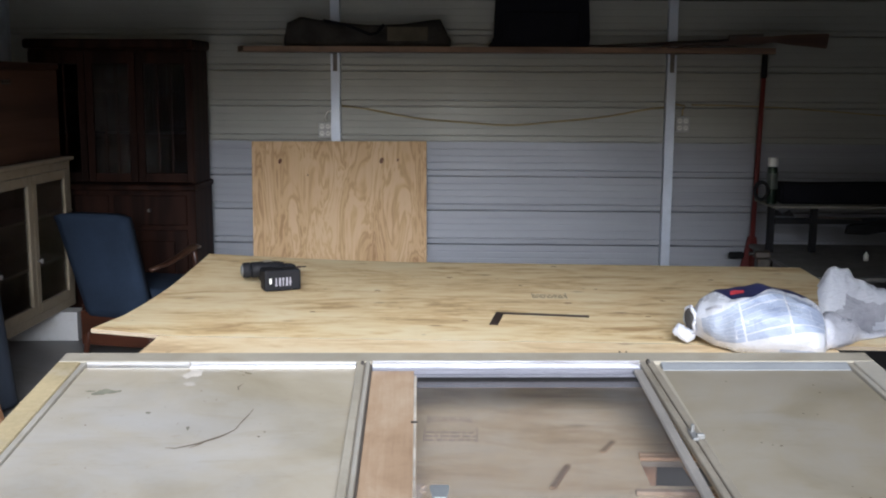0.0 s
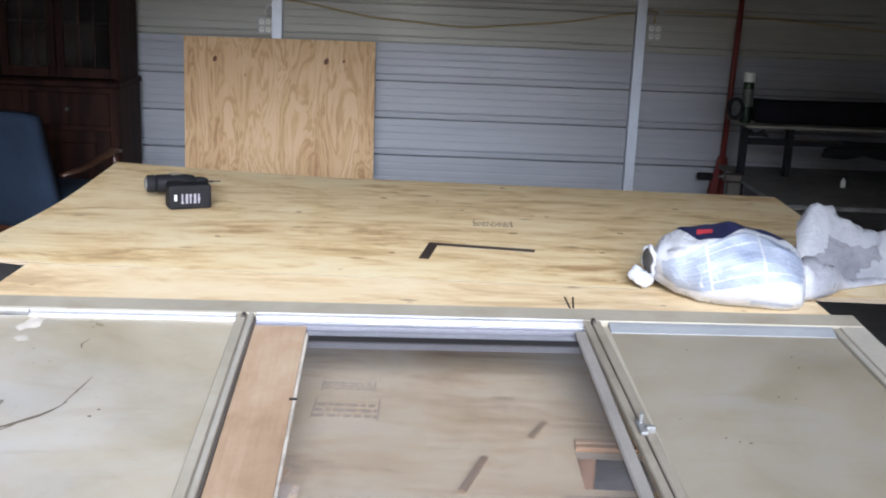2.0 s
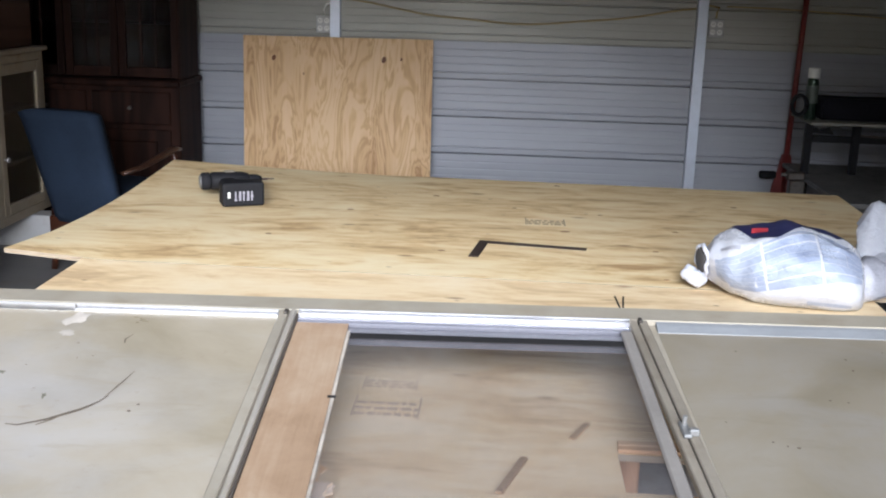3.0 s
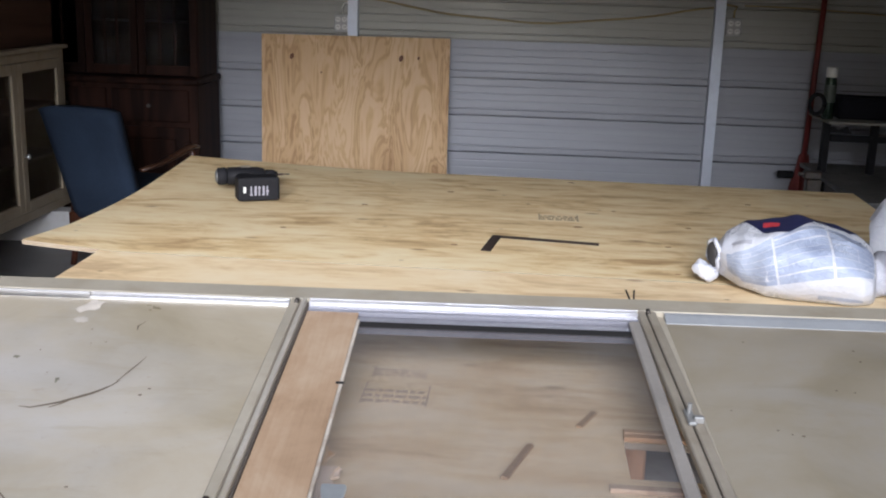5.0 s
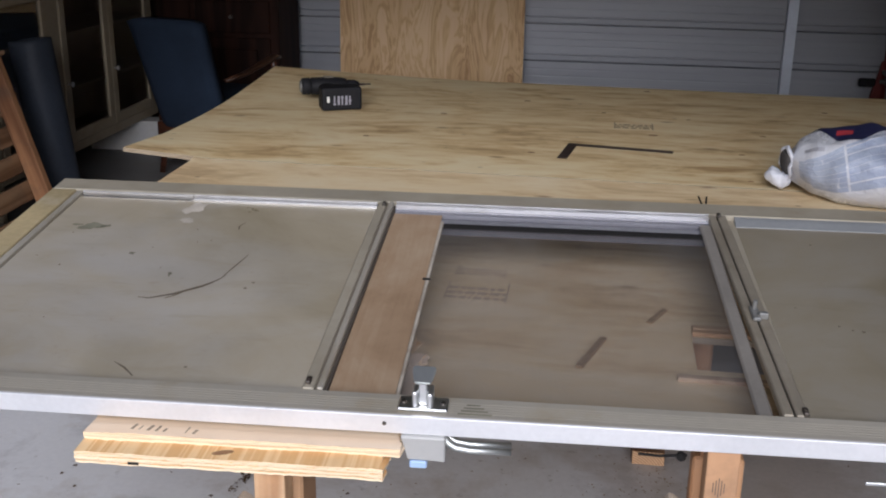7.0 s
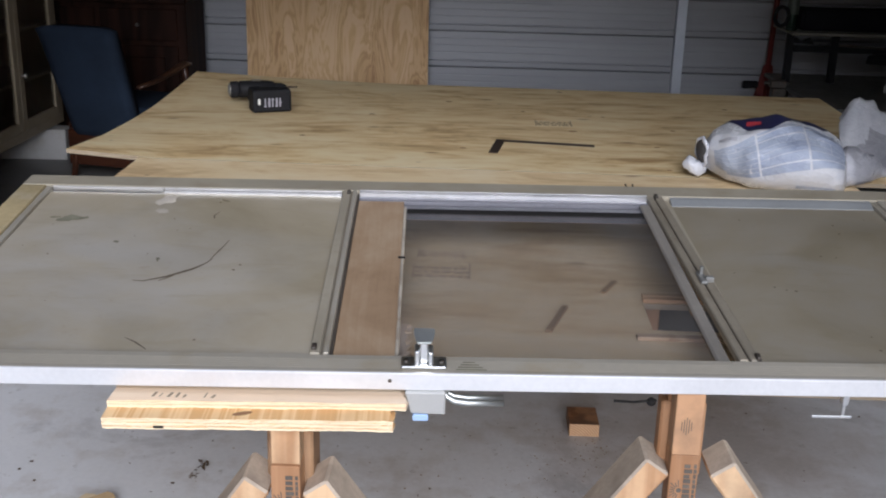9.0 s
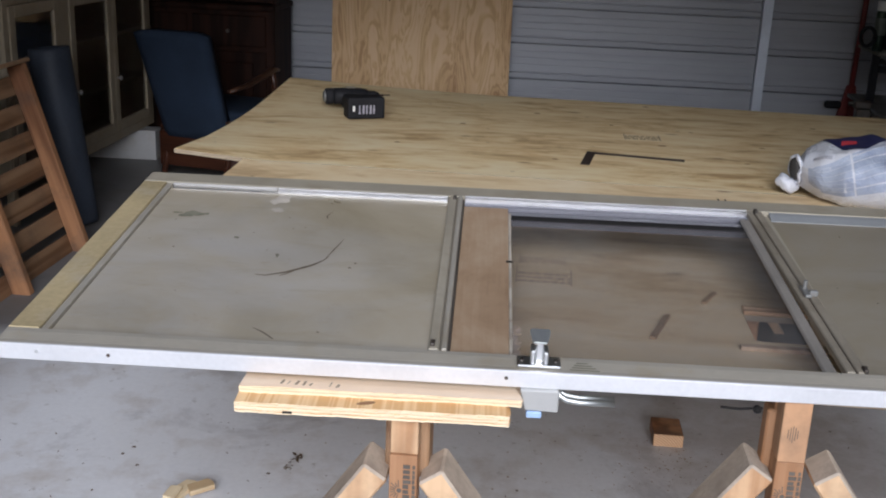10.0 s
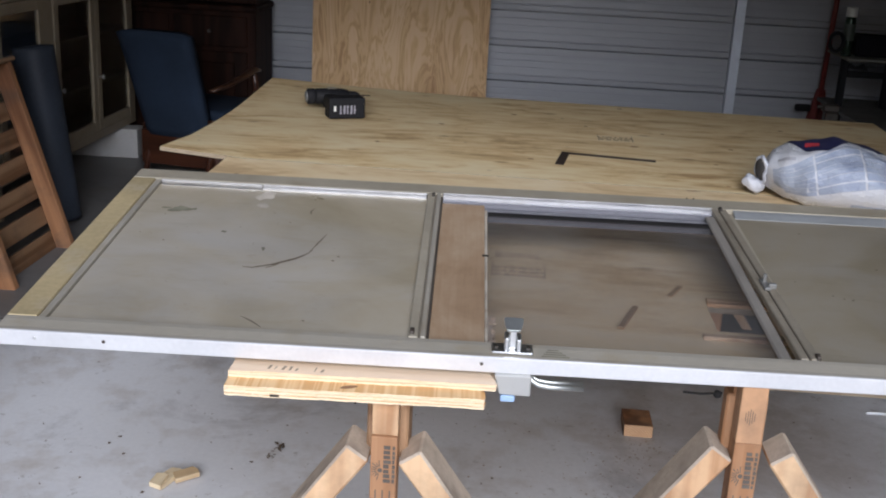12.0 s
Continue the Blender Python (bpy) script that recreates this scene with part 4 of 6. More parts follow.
def armchair():
    t = thing("armchair", pose(-0.990, 4.16, 0, 0, 0, -12) @ Matrix.Diagonal((1, 1, 0.925, 1)), "blue upholstered armchair with brown wooden arms, seen from behind", "chair")

    def back(u, v):
        # the back from the seat (v = 0) to its top (v = 1), narrower below
        w = 0.192 + 0.026 * v
        x = (2 * u - 1) * w - 0.095 * v
        return x, -0.02 - 0.10 * v, 0.275 + 0.64 * v

    bm = bmesh.new()
    nx, nz = 10, 12
    out, inn = [], []
    for j in range(nz + 1):
        v = j / nz
        ro, ri = [], []
        for i in range(nx + 1):
            u = i / nx
            x, y, zz = back(u, v)
            edge = min(u, 1 - u) * 2
            puff = 0.016 * (1 - (1 - edge) ** 4)
            zz -= 0.02 * (1 - edge) ** 6 if v == 1 else 0
            ro.append(bm.verts.new((x, y - puff, zz)))
            ri.append(bm.verts.new((x, y + 0.075 + puff, zz)))
        out.append(ro)
        inn.append(ri)
    for j in range(nz):
        for i in range(nx):
            bm.faces.new((out[j][i], out[j][i + 1], out[j + 1][i + 1], out[j + 1][i]))
            bm.faces.new((inn[j][i + 1], inn[j][i], inn[j + 1][i], inn[j + 1][i + 1]))
        bm.faces.new((out[j][0], out[j + 1][0], inn[j + 1][0], inn[j][0]))
        bm.faces.new((out[j + 1][nx], out[j][nx], inn[j][nx], inn[j + 1][nx]))
    for i in range(nx):
        bm.faces.new((out[nz][i], out[nz][i + 1], inn[nz][i + 1], inn[nz][i]))
        bm.faces.new((out[0][i + 1], out[0][i], inn[0][i], inn[0][i + 1]))
    part("backrest", bm, BLUE, t, "dark blue woven back", smooth=True)
    part("seat", B(-0.25, 0.25, 0.06, 0.58, 0.33, 0.44, bevel=0.03, seg=3), BLUE, t, smooth=True)
    bm = bmesh.new()
    box(bm, -0.235, 0.235, -0.025, 0.02, 0.09, 0.30, bevel=0.006)
    part("back_rail", bm, TABLE, t, "wide red-brown wooden rail")
    for s in (-1, 1):
        part("side_rail", B(s * 0.235 - 0.02, s * 0.235 + 0.02, 0.022, 0.53, 0.24, 0.33, bevel=0.005), TABLE, t)
        bm = bmesh.new()
        sweep(bm, [(s * 0.22, -0.03, 0.58), (s * 0.25, 0.10, 0.595), (s * 0.275, 0.24, 0.63), (s * 0.28, 0.38, 0.66), (s * 0.27, 0.46, 0.645)], [0.018, 0.022, 0.026, 0.028, 0.018], 10, 0.6)
        part("arm", bm, ARM_WOOD, t, "curved dark brown wooden arm", smooth=True)
        bm = bmesh.new()
        sweep(bm, [(s * 0.25, 0.50, 0.0), (s * 0.25, 0.51, 0.3), (s * 0.265, 0.44, 0.5), (s * 0.277, 0.38, 0.645)], [0.016, 0.024, 0.02, 0.016], 8)
        part("leg", bm, TABLE, t, smooth=True)
        bm = bmesh.new()
        sweep(bm, [(s * 0.195, -0.06, 0.0), (s * 0.195, 0.0, 0.2), (s * 0.195, 0.01, 0.39)], [0.016, 0.02, 0.022], 8)
        part("leg", bm, TABLE, t, smooth=True)


armchair()

# roll of slate-blue vinyl
bm = bmesh.new()
prof = [(0.06, 0), (0.108, 0.0), (0.11, 0.02), (0.107, 0.5), (0.11, 0.88), (0.108, 0.9), (0.066, 0.9), (0.06, 0.88)]
lathe(bm, prof, 28)
for v in bm.verts:
    v.co.x += 0.006 * math.sin(v.co.z * 6) + 0.004 * math.sin(v.co.y * 30)
rl = thing("flooring_roll", pose(-1.29, 3.22, 0.012, 0, -6.0, 0) @ Matrix.Diagonal((0.84, 0.84, 0.935, 1)), "slate-blue roll of flooring standing on end", "roll")
part("roll", bm, SLATE, rl, smooth=True)
bm = bmesh.new()
pts = [(0.05 * (1 - k / 60) * math.cos(k * 0.5), 0.05 * (1 - k / 60) * math.sin(k * 0.5), 0.889) for k in range(50)]
sweep(bm, pts, 0.003, 4)
part("inner_wrap", bm, SLATE, rl)


def pallet():
    # stands on its edge and leans back towards the west wall
    t = thing("wooden_pallet", pose(-1.065, 2.90, 0, 0, -16.5, 0) @ Matrix.Diagonal((1, 1, 0.935, 1)), "weathered brown wooden pallet leaning on its edge", "pallet")
    for y in (-0.05, -0.62):
        part("stringer", B(-0.075, 0.0, y - 0.04, y + 0.0, 0.0, 0.93, bevel=0.004), PALLET_UP, t)
    for k in range(7):
        zz = 0.02 + k * 0.13
        part("slat", B(-0.095, -0.0755, -0.86, -0.045, zz, zz + 0.088, bevel=0.003), PALLET, t)
    part("top_board", B(-0.10, 0.012, -0.87, -0.03, 0.931, 0.951, bevel=0.003), LUMBER_Y, t, "pale board laid along the top edge")


pallet()

# ---- the work surface ----


def side_table():
    t = thing("wooden_table", pose(0.0, 2.42, 0, 0, 0, -3), "red-brown wooden table under the plywood corner", "table")
    x0, x1 = -0.19, 0.40
    part("tabletop", B(x0, x1, -0.55, 0.55, 0.70, 0.7285, bevel=0.006), TABLE, t)
    part("apron", B(x0 + 0.06, x1 - 0.06, -0.46, -0.435, 0.58, 0.699, bevel=0.003), TABLE, t)
    part("apron", B(x0 + 0.06, x1 - 0.06, 0.435, 0.46, 0.58, 0.699, bevel=0.003), TABLE, t)
    part("apron", B(x0 + 0.06, x0 + 0.085, -0.434, 0.434, 0.58, 0.699, bevel=0.003), TABLE, t)
    part("apron", B(x1 - 0.085, x1 - 0.06, -0.434, 0.434, 0.58, 0.699, bevel=0.003), TABLE, t)
    for x in (x0 + 0.075, x1 - 0.075):
        for y in (-0.445, 0.445):
            part("leg", B(x - 0.03, x + 0.03, y - 0.03, y + 0.03, 0, 0.579, bevel=0.006), TABLE, t)


side_table()

BL, BR, FR, FL = (-0.225, 3.165), (2.475, 3.085), (2.44, 1.612), (-0.248, 1.664)


def back_z(x, y):
    """The sheet sags at the west end, where its two free corners curl up."""
    west = min(1.0, max(0.0, (0.7 - x) / 0.95)) ** 1.4
    sag = -0.013 * math.exp(-((y - 2.35) / 0.42) ** 2)
    far = 0.036 * max(0.0, (y - 2.55) / 0.74) ** 1.6
    near = 0.020 * max(0.0, (1.98 - y) / 0.31) * min(1.0, max(0.0, (0.02 - x) / 0.28))
    return ZP + west * (sag + far) + near


def work_sheet(tongue):
    """The wide far sheet, or the narrower paler one that butts against it and runs under the metal door."""
    bm = bmesh.new()
    u0, u1 = 0.0841, 0.8862
    us = [u0 * k / 4 for k in range(4)] + [u0 + (u1 - u0) * k / 43 for k in range(43)] + [u1 + (1 - u1) * k / 5 for k in range(6)]
    n, far, near = len(us), 34, 28
    first, last = us.index(u0), n - 6
    vs = [k / near for k in range(near + 1)]
    # rows and columns that lie on the rim of the square cut-out
    for x in (1.364, 1.50):
        u = (x - FL[0]) / (FR[0] - FL[0])
        us[min(range(first + 1, last), key=lambda k: abs(us[k] - u))] = u
    for y in (0.404, 0.548):
        v = (y - 0.155) / (FL[1] - 0.032 - 0.155)
        vs[min(range(1, near), key=lambda k: abs(vs[k] - v))] = v
    top = []
    for j in range(-near, far + 1):
        row = []
        for u in us:
            fx, fy = FL[0] + (FR[0] - FL[0]) * u, FL[1] + (FR[1] - FL[1]) * u
            if j >= 0:
                v = j / far
                bx, by = BL[0] + (BR[0] - BL[0]) * u, BL[1] + (BR[1] - BL[1]) * u
                x, y = fx + (bx - fx) * v, fy + (by - fy) * v
                row.append((x, y, back_z(x, y)))
            else:
                row.append((fx, 0.155 + (fy - 0.155) * vs[near + j], back_z(fx, fy) if fx > -0.02 else ZP))
        top.append(row)
    grid = {}

    def vert(j, i, low):
        if (j, i, low) not in grid:
            x, y, zz = top[j][i]
            grid[j, i, low] = bm.verts.new((x, y, zz - (T if low else 0)))
        return grid[j, i, low]

    edges = {}
    for j in range(near + far):
        for i in range(n - 1):
            if tongue != (j < near) or tongue and not first <= i < last:
                continue
            if 1.364 < (top[j][i][0] + top[j][i + 1][0]) / 2 < 1.50 and 0.404 < (top[j][i][1] + top[j + 1][i][1]) / 2 < 0.548:
                continue  # square cut-out
            ring = ((j, i), (j, i + 1), (j + 1, i + 1), (j + 1, i))
            bm.faces.new([vert(a, c, False) for a, c in ring]).smooth = True
            bm.faces.new([vert(a, c, True) for a, c in ring[::-1]])
            for p, q in zip(ring, ring[1:] + ring[:1]):
                edges[frozenset((p, q))] = None if frozenset((p, q)) in edges else (p, q)
    if tongue:
        for (j, i, low), v in grid.items():
            v.co.y -= 0.0025 if j == near else 0
            v.co.z -= 0.0012
    for e in edges.values():
        if e:
            p, q = e
            f = bm.faces.new((vert(*q, False), vert(*p, False), vert(*p, True), vert(*q, True)))
            f.material_index = 1
            for rim in f.edges:
                rim.smooth = False
    return bm


sheet = solid("plywood_sheet", work_sheet(False), [PLY, EDGE_DULL], Matrix(), "large pine plywood sheet with one curled corner", "plywood", "plywood sheets")
tongue = solid("plywood_sheet", work_sheet(True), [PLY_PALE, EDGE_DULL], Matrix(), "paler plywood sheet with a square cut-out, under the metal door", "plywood", "plywood sheets")

# ink stamps, knots and slits in the sheets
for nm, lab, x, y, w, h, mt in (("ink_stamp", "faded grade stamp on the plywood", 1.232, 2.335, 0.126, 0.15, STAMP), ("ink_stamp", "faded grade stamp on the plywood", 0.885, 0.66, 0.12, 0.16, FAINT), ("ink_stamp", "worn purple-grey stamp on the plywood", 0.89, 0.80, 0.10, 0.09, FAINT)):
    bm = bmesh.new()
    bars(bm, x, y, ZP + 0.0006, w, h * 0.5, 3, 5 if y > 1 else 6)
    box(bm, x - 0.004, x - 0.001, y - 0.01, y + h * 0.6, ZP + 0.0006, ZP + 0.0011)
    box(bm, x + w, x + w + 0.003, y - 0.01, y + h * 0.6, ZP + 0.0006, ZP + 0.0011)
    part(nm, bm, mt, sheet if y > 1.7 else tongue, lab)
knot_mat = plain("sheet_knot", (0.26, 0.14, 0.065), 0.6, vary=0.5, scale=40)
for x, y, r in ((1.356, 2.243, 0.011), (0.62, 2.45, 0.008), (1.72, 2.3, 0.007), (0.9, 2.75, 0.009), (2.0, 2.75, 0.008), (1.62, 2.02, 0.007), (0.971, 1.923, 0.008), (1.192, 2.585, 0.006), (1.609, 1.70, 0.006), (1.361, 3.05, 0.008), (1.491, 2.521, 0.006), (0.42, 2.05, 0.007), (2.12, 2.42, 0.006)):
    bm = bmesh.new()
    lathe(bm, [(r, 0), (r * 0.9, 0.0007), (r * 0.2, 0.001)], 10)
    bmesh.ops.transform(bm, matrix=pose(x, y, back_z(x, y) + 0.0004) @ Matrix.Diagonal((1.5, 0.9, 1, 1)), verts=bm.verts)
    part("knot", bm, knot_mat, sheet)
for x, tilt in ((1.451, 2), (1.466, -6)):
    part("saw_slit", B(-0.0022, 0.0022, -0.05, 0.05, 0, 0.0008, m=pose(x, 1.468, ZP + 0.0002, 0, 0, tilt)), RUBBER, tongue)

# framing square
sq = thing("framing_square", pose(1.082, 2.064, ZP + 0.0006, 0, 0, -8.0), "dark rusty steel framing square lying on the plywood", "square")
bm = bmesh.new()
prism(bm, [(0, 0), (0.332, 0), (0.332, -0.025), (0.030, -0.025), (0.030, -0.203), (0, -0.203)], 0, 0.003, pose(0, 0, 0, 0, 0, 0))
bmesh.ops.bevel(bm, geom=bm.edges[:], offset=0.0006, segments=1, affect="EDGES")
part("blade", bm, RUSTY, sq)


def drill():
    t = thing("cordless_drill", pose(0.177, 2.51, back_z(0.177, 2.51) + 0.002, 0, 0, 24) @ Matrix.Diagonal((0.88, 0.88, 0.88, 1)), "black cordless drill lying on its side on the plywood", "drill")
    axis = pose(0.0, 0.135, 0.062, 0, 90, 0)
    for name, prof, mat, label in (
        ("motor_housing", [(0.030, -0.055), (0.037, -0.05), (0.038, 0.03), (0.035, 0.075), (0.029, 0.10), (0.024, 0.105)], BLACK, ""),
        ("clutch_ring", [(0.029, -0.094), (0.036, -0.088), (0.037, -0.060), (0.033, -0.0555)], BLACK, "ribbed black ring"),
        ("ring_face", [(0.0, -0.099), (0.022, -0.099), (0.0285, -0.0945)], CATCH, "dull grey end face"),
        ("chuck", [(0.021, 0.1055), (0.023, 0.112), (0.021, 0.14), (0.012, 0.158)], BLACK, ""),
        ("bit", [(0.005, 0.1585), (0.005, 0.18), (0.003, 0.185), (0.003, 0.21)], STEEL, "thin steel bit"),
    ):
        bm = bmesh.new()
        lathe(bm, prof, 20)
        bmesh.ops.transform(bm, matrix=axis, verts=bm.verts)
        part(name, bm, mat, t, label, smooth=True)
    bm = bmesh.new()
    box(bm, -0.022, 0.048, -0.03, 0.13, 0.012, 0.078, bevel=0.014, seg=2)
    part("handle", bm, BLACK, t)
    part("top_label", B(0.005, 0.042, 0.12, 0.15, 0.0985, 0.1015, bevel=0.001), WORN, t, "small pale label")
    part("trigger", B(0.049, 0.068, 0.07, 0.115, 0.03, 0.062, bevel=0.006), BLACK, t)
    bm = bmesh.new()
    box(bm, -0.045, 0.122, -0.11, -0.02, 0.0, 0.096, bevel=0.010, seg=2)
    bat = part("battery", bm, BLACK, t)
    bm = bmesh.new()
    for k in range(5):
        box(bm, 0.004 + 0.016 * k, 0.010 + 0.016 * k + 0.003 * (k % 2), -0.022, 0.016, 0, 0.0006, m=pose(0, -0.1106, 0.046, 90, 0, 0))
        box(bm, 0.002 + 0.016 * k, 0.013 + 0.016 * k, -0.022 + 0.014 * (k % 3), -0.015 + 0.014 * (k % 3), 0, 0.0008, m=pose(0, -0.1106, 0.046, 90, 0, 0))
    part("print", bm, plain("grey_print", (0.30, 0.29, 0.33), 0.5), bat, "grey print on the battery")
    part("mark", B(-0.024, -0.014, -0.1112, -0.1104, 0.036, 0.060), PLATE_W, bat, "small white mark")
    part("top_label", B(0.004, 0.044, 0.118, 0.152, 0.0996, 0.1012), CREAM, t, "pale sticker")


drill()


def film_material(name, base, dark):
    """Thin milky plastic film with soft clouds and fine wrinkles."""
    m = Mat(name, 0.32)
    streak = m.noise(m.space((3.5, 4, 11), rot=(0, 24, 0)), 2.2, 4, 0.6, 1.0)
    cloud = m.noise(m.space((2, 2, 2), shift=(2, 0, 1)), 4.0, 4, 0.6)
    m.color(m.mix(m.ramp(m.math("MULTIPLY_ADD", streak, 0.5, m.math("MULTIPLY", cloud, 0.5)), (0.40, 0.0), (0.64, 1.0)), base, dark))
    m.rough(m.ramp(streak, (0.35, 0.22), (0.7, 0.45)))
    crease = m.noise(m.space((10, 7, 20), rot=(10, 25, 0)), 2.6, 5, 0.62, 1.2)
    return m.bump(crease, 0.45, 0.012).m


FILM = film_material("milky_plastic_film", (0.64, 0.65, 0.69), (0.54, 0.555, 0.61))
FILM_GREY = film_material("greyish_clear_film", (0.47, 0.475, 0.52), (0.30, 0.30, 0.34))
FILM_PRINT = film_material("blue_grey_printed_film", (0.40, 0.445, 0.545), (0.27, 0.31, 0.43))


def rubbish_bag():
    t = thing("plastic_bag", pose(1.90, 1.64, ZP + 0.001, 0, 0, -13) @ Matrix.Diagonal((0.64, 0.78, 0.90, 1)), "half-full white plastic sack with blue print lying on the plywood", "bag")
    # body: rings along x with a slumped rounded section
    bm = bmesh.new()
    n, prof = 40, [(-0.34, 0.02, 0.06, 0.10), (-0.325, 0.06, 0.10, 0.09), (-0.28, 0.12, 0.15, 0.06), (-0.20, 0.19, 0.185, 0.02), (-0.10, 0.235, 0.205, 0), (0.0, 0.255, 0.21, 0), (0.10, 0.255, 0.20, 0), (0.20, 0.24, 0.178, 0), (0.26, 0.22, 0.155, 0.0), (0.30, 0.195, 0.13, 0.0), (0.318, 0.15, 0.10, 0.0), (0.324, 0.07, 0.05, 0)]
    fine = []
    for a, b in zip(prof, prof[1:]):
        for k in range(4):
            fine.append(tuple(p + (q - p) * k / 4 for p, q in zip(a, b)))
    fine.append(prof[-1])
    rings = []
    for x, w, h, lift in fine:
        ring = []
        for k in range(n):
            a = math.tau * k / n
            c, s = math.cos(a), math.sin(a)
            y = w * math.copysign(abs(c) ** 0.8, c)
            zz = max(0.0, lift + (h - lift) * (0.42 + 0.58 * s) if s > -0.72 else lift * 0.5)
            p = Vector((x * 4.5, y * 6.5, zz * 9.0))
            fold = abs(noise.noise(p + Vector((3, 1, 4)))) * 0.028 + noise.noise(p * 2.6) * 0.009
            d = 1 - fold / max(w, 0.06)
            ring.append(bm.verts.new((x, y * d - 0.01, zz * (d if zz > 0.01 else 1))))
        rings.append(ring)
    for a, b in zip(rings, rings[1:]):
        for k in range(n):
            bm.faces.new((a[k], a[(k + 1) % n], b[(k + 1) % n], b[k]))
    bm.faces.new(rings[0][::-1])
    bm.faces.new(rings[-1])
    part("sack", bm, FILM, t, smooth=True)
    # torn mouth, its hollow put in as a dark oval, and the pinched tip
    at = pose(-0.324, -0.072, 0.088, 0, -8, 34)
    bm = bmesh.new()
    bmesh.ops.create_uvsphere(bm, u_segments=16, v_segments=8, radius=1.0, matrix=at @ Matrix.Diagonal((0.016, 0.042, 0.040, 1)))
    part("mouth", bm, plain("dark_mouth_grey", (0.05, 0.047, 0.046), 0.9), t, "dark torn opening", smooth=True)
    bm = bmesh.new()
    rim = []
    for k in range(25):
        a = math.tau * k / 24
        r = 0.044 + 0.005 * math.sin(3 * a + 1)
        rim.append(at @ Vector((0.004 + 0.005 * math.sin(5 * a), r * math.cos(a), r * math.sin(a))))
    sweep(bm, rim, 0.009, 8)
    part("mouth_rim", bm, FILM, t, "crumpled white rim", smooth=True)
    bm = bmesh.new()
    bmesh.ops.create_icosphere(bm, subdivisions=3, radius=1.0, matrix=pose(-0.350, -0.075, 0.036, 0, 20, 0) @ Matrix.Diagonal((0.055, 0.035, 0.026, 1)))
    for v in bm.verts:
        v.co += v.normal * noise.noise(v.co * 45) * 0.014
        v.co.z = max(v.co.z, 0.001)
    part("tied_corner", bm, FILM, t, "crumpled white corner", smooth=True)
    # navy patch with a red badge lying on the top
    def skin(x, a):
        for (x0, w0, h0, l0), (x1, w1, h1, l1) in zip(prof, prof[1:]):
            if x0 <= x <= x1:
                k = (x - x0) / (x1 - x0)
                w, h, lift = w0 + (w1 - w0) * k, h0 + (h1 - h0) * k, l0 + (l1 - l0) * k
                c, s = math.cos(a), math.sin(a)
                y, zz = w * math.copysign(abs(c) ** 0.8, c), max(0.0, lift + (h - lift) * (0.42 + 0.58 * s))
                p = Vector((x * 4.5, y * 6.5, zz * 9.0))
                fold = abs(noise.noise(p + Vector((3, 1, 4)))) * 0.028 + noise.noise(p * 2.6) * 0.009
                d = 1 - fold / max(w, 0.06)
                return Vector((x, y * d - 0.01, zz * d))
        return Vector((x, 0, 0))

    def patch(name, x0, x1, a0, a1, mat, label, out, taper=0.0, nx=14, na=8):
        bm = bmesh.new()
        grid = []
        for j in range(na + 1):
            row = []
            for i in range(nx + 1):
                v, u = j / na, i / nx
                mid = (x0 + x1) / 2
                x = mid + ((x0 + (x1 - x0) * u) - mid) * (1 - taper * v)
                p = skin(x, a0 + (a1 - a0) * v)
                nrm = Vector((0, p.y, p.z * 1.2 + 0.02)).normalized()
                row.append(bm.verts.new(p + nrm * out))
            grid.append(row)
        for a, b in zip(grid, grid[1:]):
            for i in range(nx):
                bm.faces.new((a[i], a[i + 1], b[i + 1], b[i]))
        part(name, bm, mat, t, label, smooth=True)

    patch("navy_patch", -0.24, 0.10, radians(74), radians(120), NAVY, "navy printed patch", 0.0022, 0.75)
    patch("navy_patch", 0.02, 0.24, radians(74), radians(88), NAVY, "navy printed strip", 0.0022, 0.3, 12, 4)
    patch("badge", -0.135, -0.070, radians(94), radians(104), RED_CLOTH, "small red badge", 0.004, 0.0, 8, 4)

    # three panels of blue-grey bars, wound askew round the near side
    def wound(p, v):
        x = -0.262 + 0.565 * p + 0.045 * (0.5 - v) * (1 if 0.05 < p < 0.95 else 0.3)
        low, high = 218 - 62 * p, max(94, 172 - 118 * p)
        q = skin(min(0.302, max(-0.27, x)), radians(low + (high - low) * v))
        return q + Vector((0, q.y, q.z * 1.2 + 0.02)).normalized() * 0.0028

    rnd = random.Random(44)
    for p0, p1 in ((0.0, 0.33), (0.34, 0.695), (0.708, 1.0)):
        bm = bmesh.new()
        v = 0.02
        while v < 0.97:
            h = rnd.uniform(0.08, 0.17)
            v1 = min(0.99, v + h)
            cuts = [p0, p1] if rnd.random() < 0.75 else [p0, p0 + (p1 - p0) * rnd.uniform(0.35, 0.7), p1]
            for a, b in zip(cuts, cuts[1:]):
                a, b = a + 0.003, b - 0.003
                nx, nv = max(3, int((b - a) * 26)), 3
                grid = [[bm.verts.new(wound(a + (b - a) * i / nx, v + (v1 - v) * k / nv)) for i in range(nx + 1)] for k in range(nv + 1)]
                for r0, r1 in zip(grid, grid[1:]):
                    for i in range(nx):
                        bm.faces.new((r0[i], r0[i + 1], r1[i + 1], r1[i]))
            v = v1 + rnd.choice((0.010, 0.014, 0.030))
        part("print_panel", bm, FILM_PRINT, t, "panel of faded blue-grey printed bars", smooth=True)
    patch("print_strip", 0.10, 0.27, radians(206), radians(214), FILM_PRINT, "strip of blue-grey print along the lower edge", 0.0028, 0.0, 12, 3)
    patch("print_strip", -0.25, -0.17, radians(136), radians(143), FILM_GREY, "short grey printed strip", 0.0028, 0.0, 8, 3)

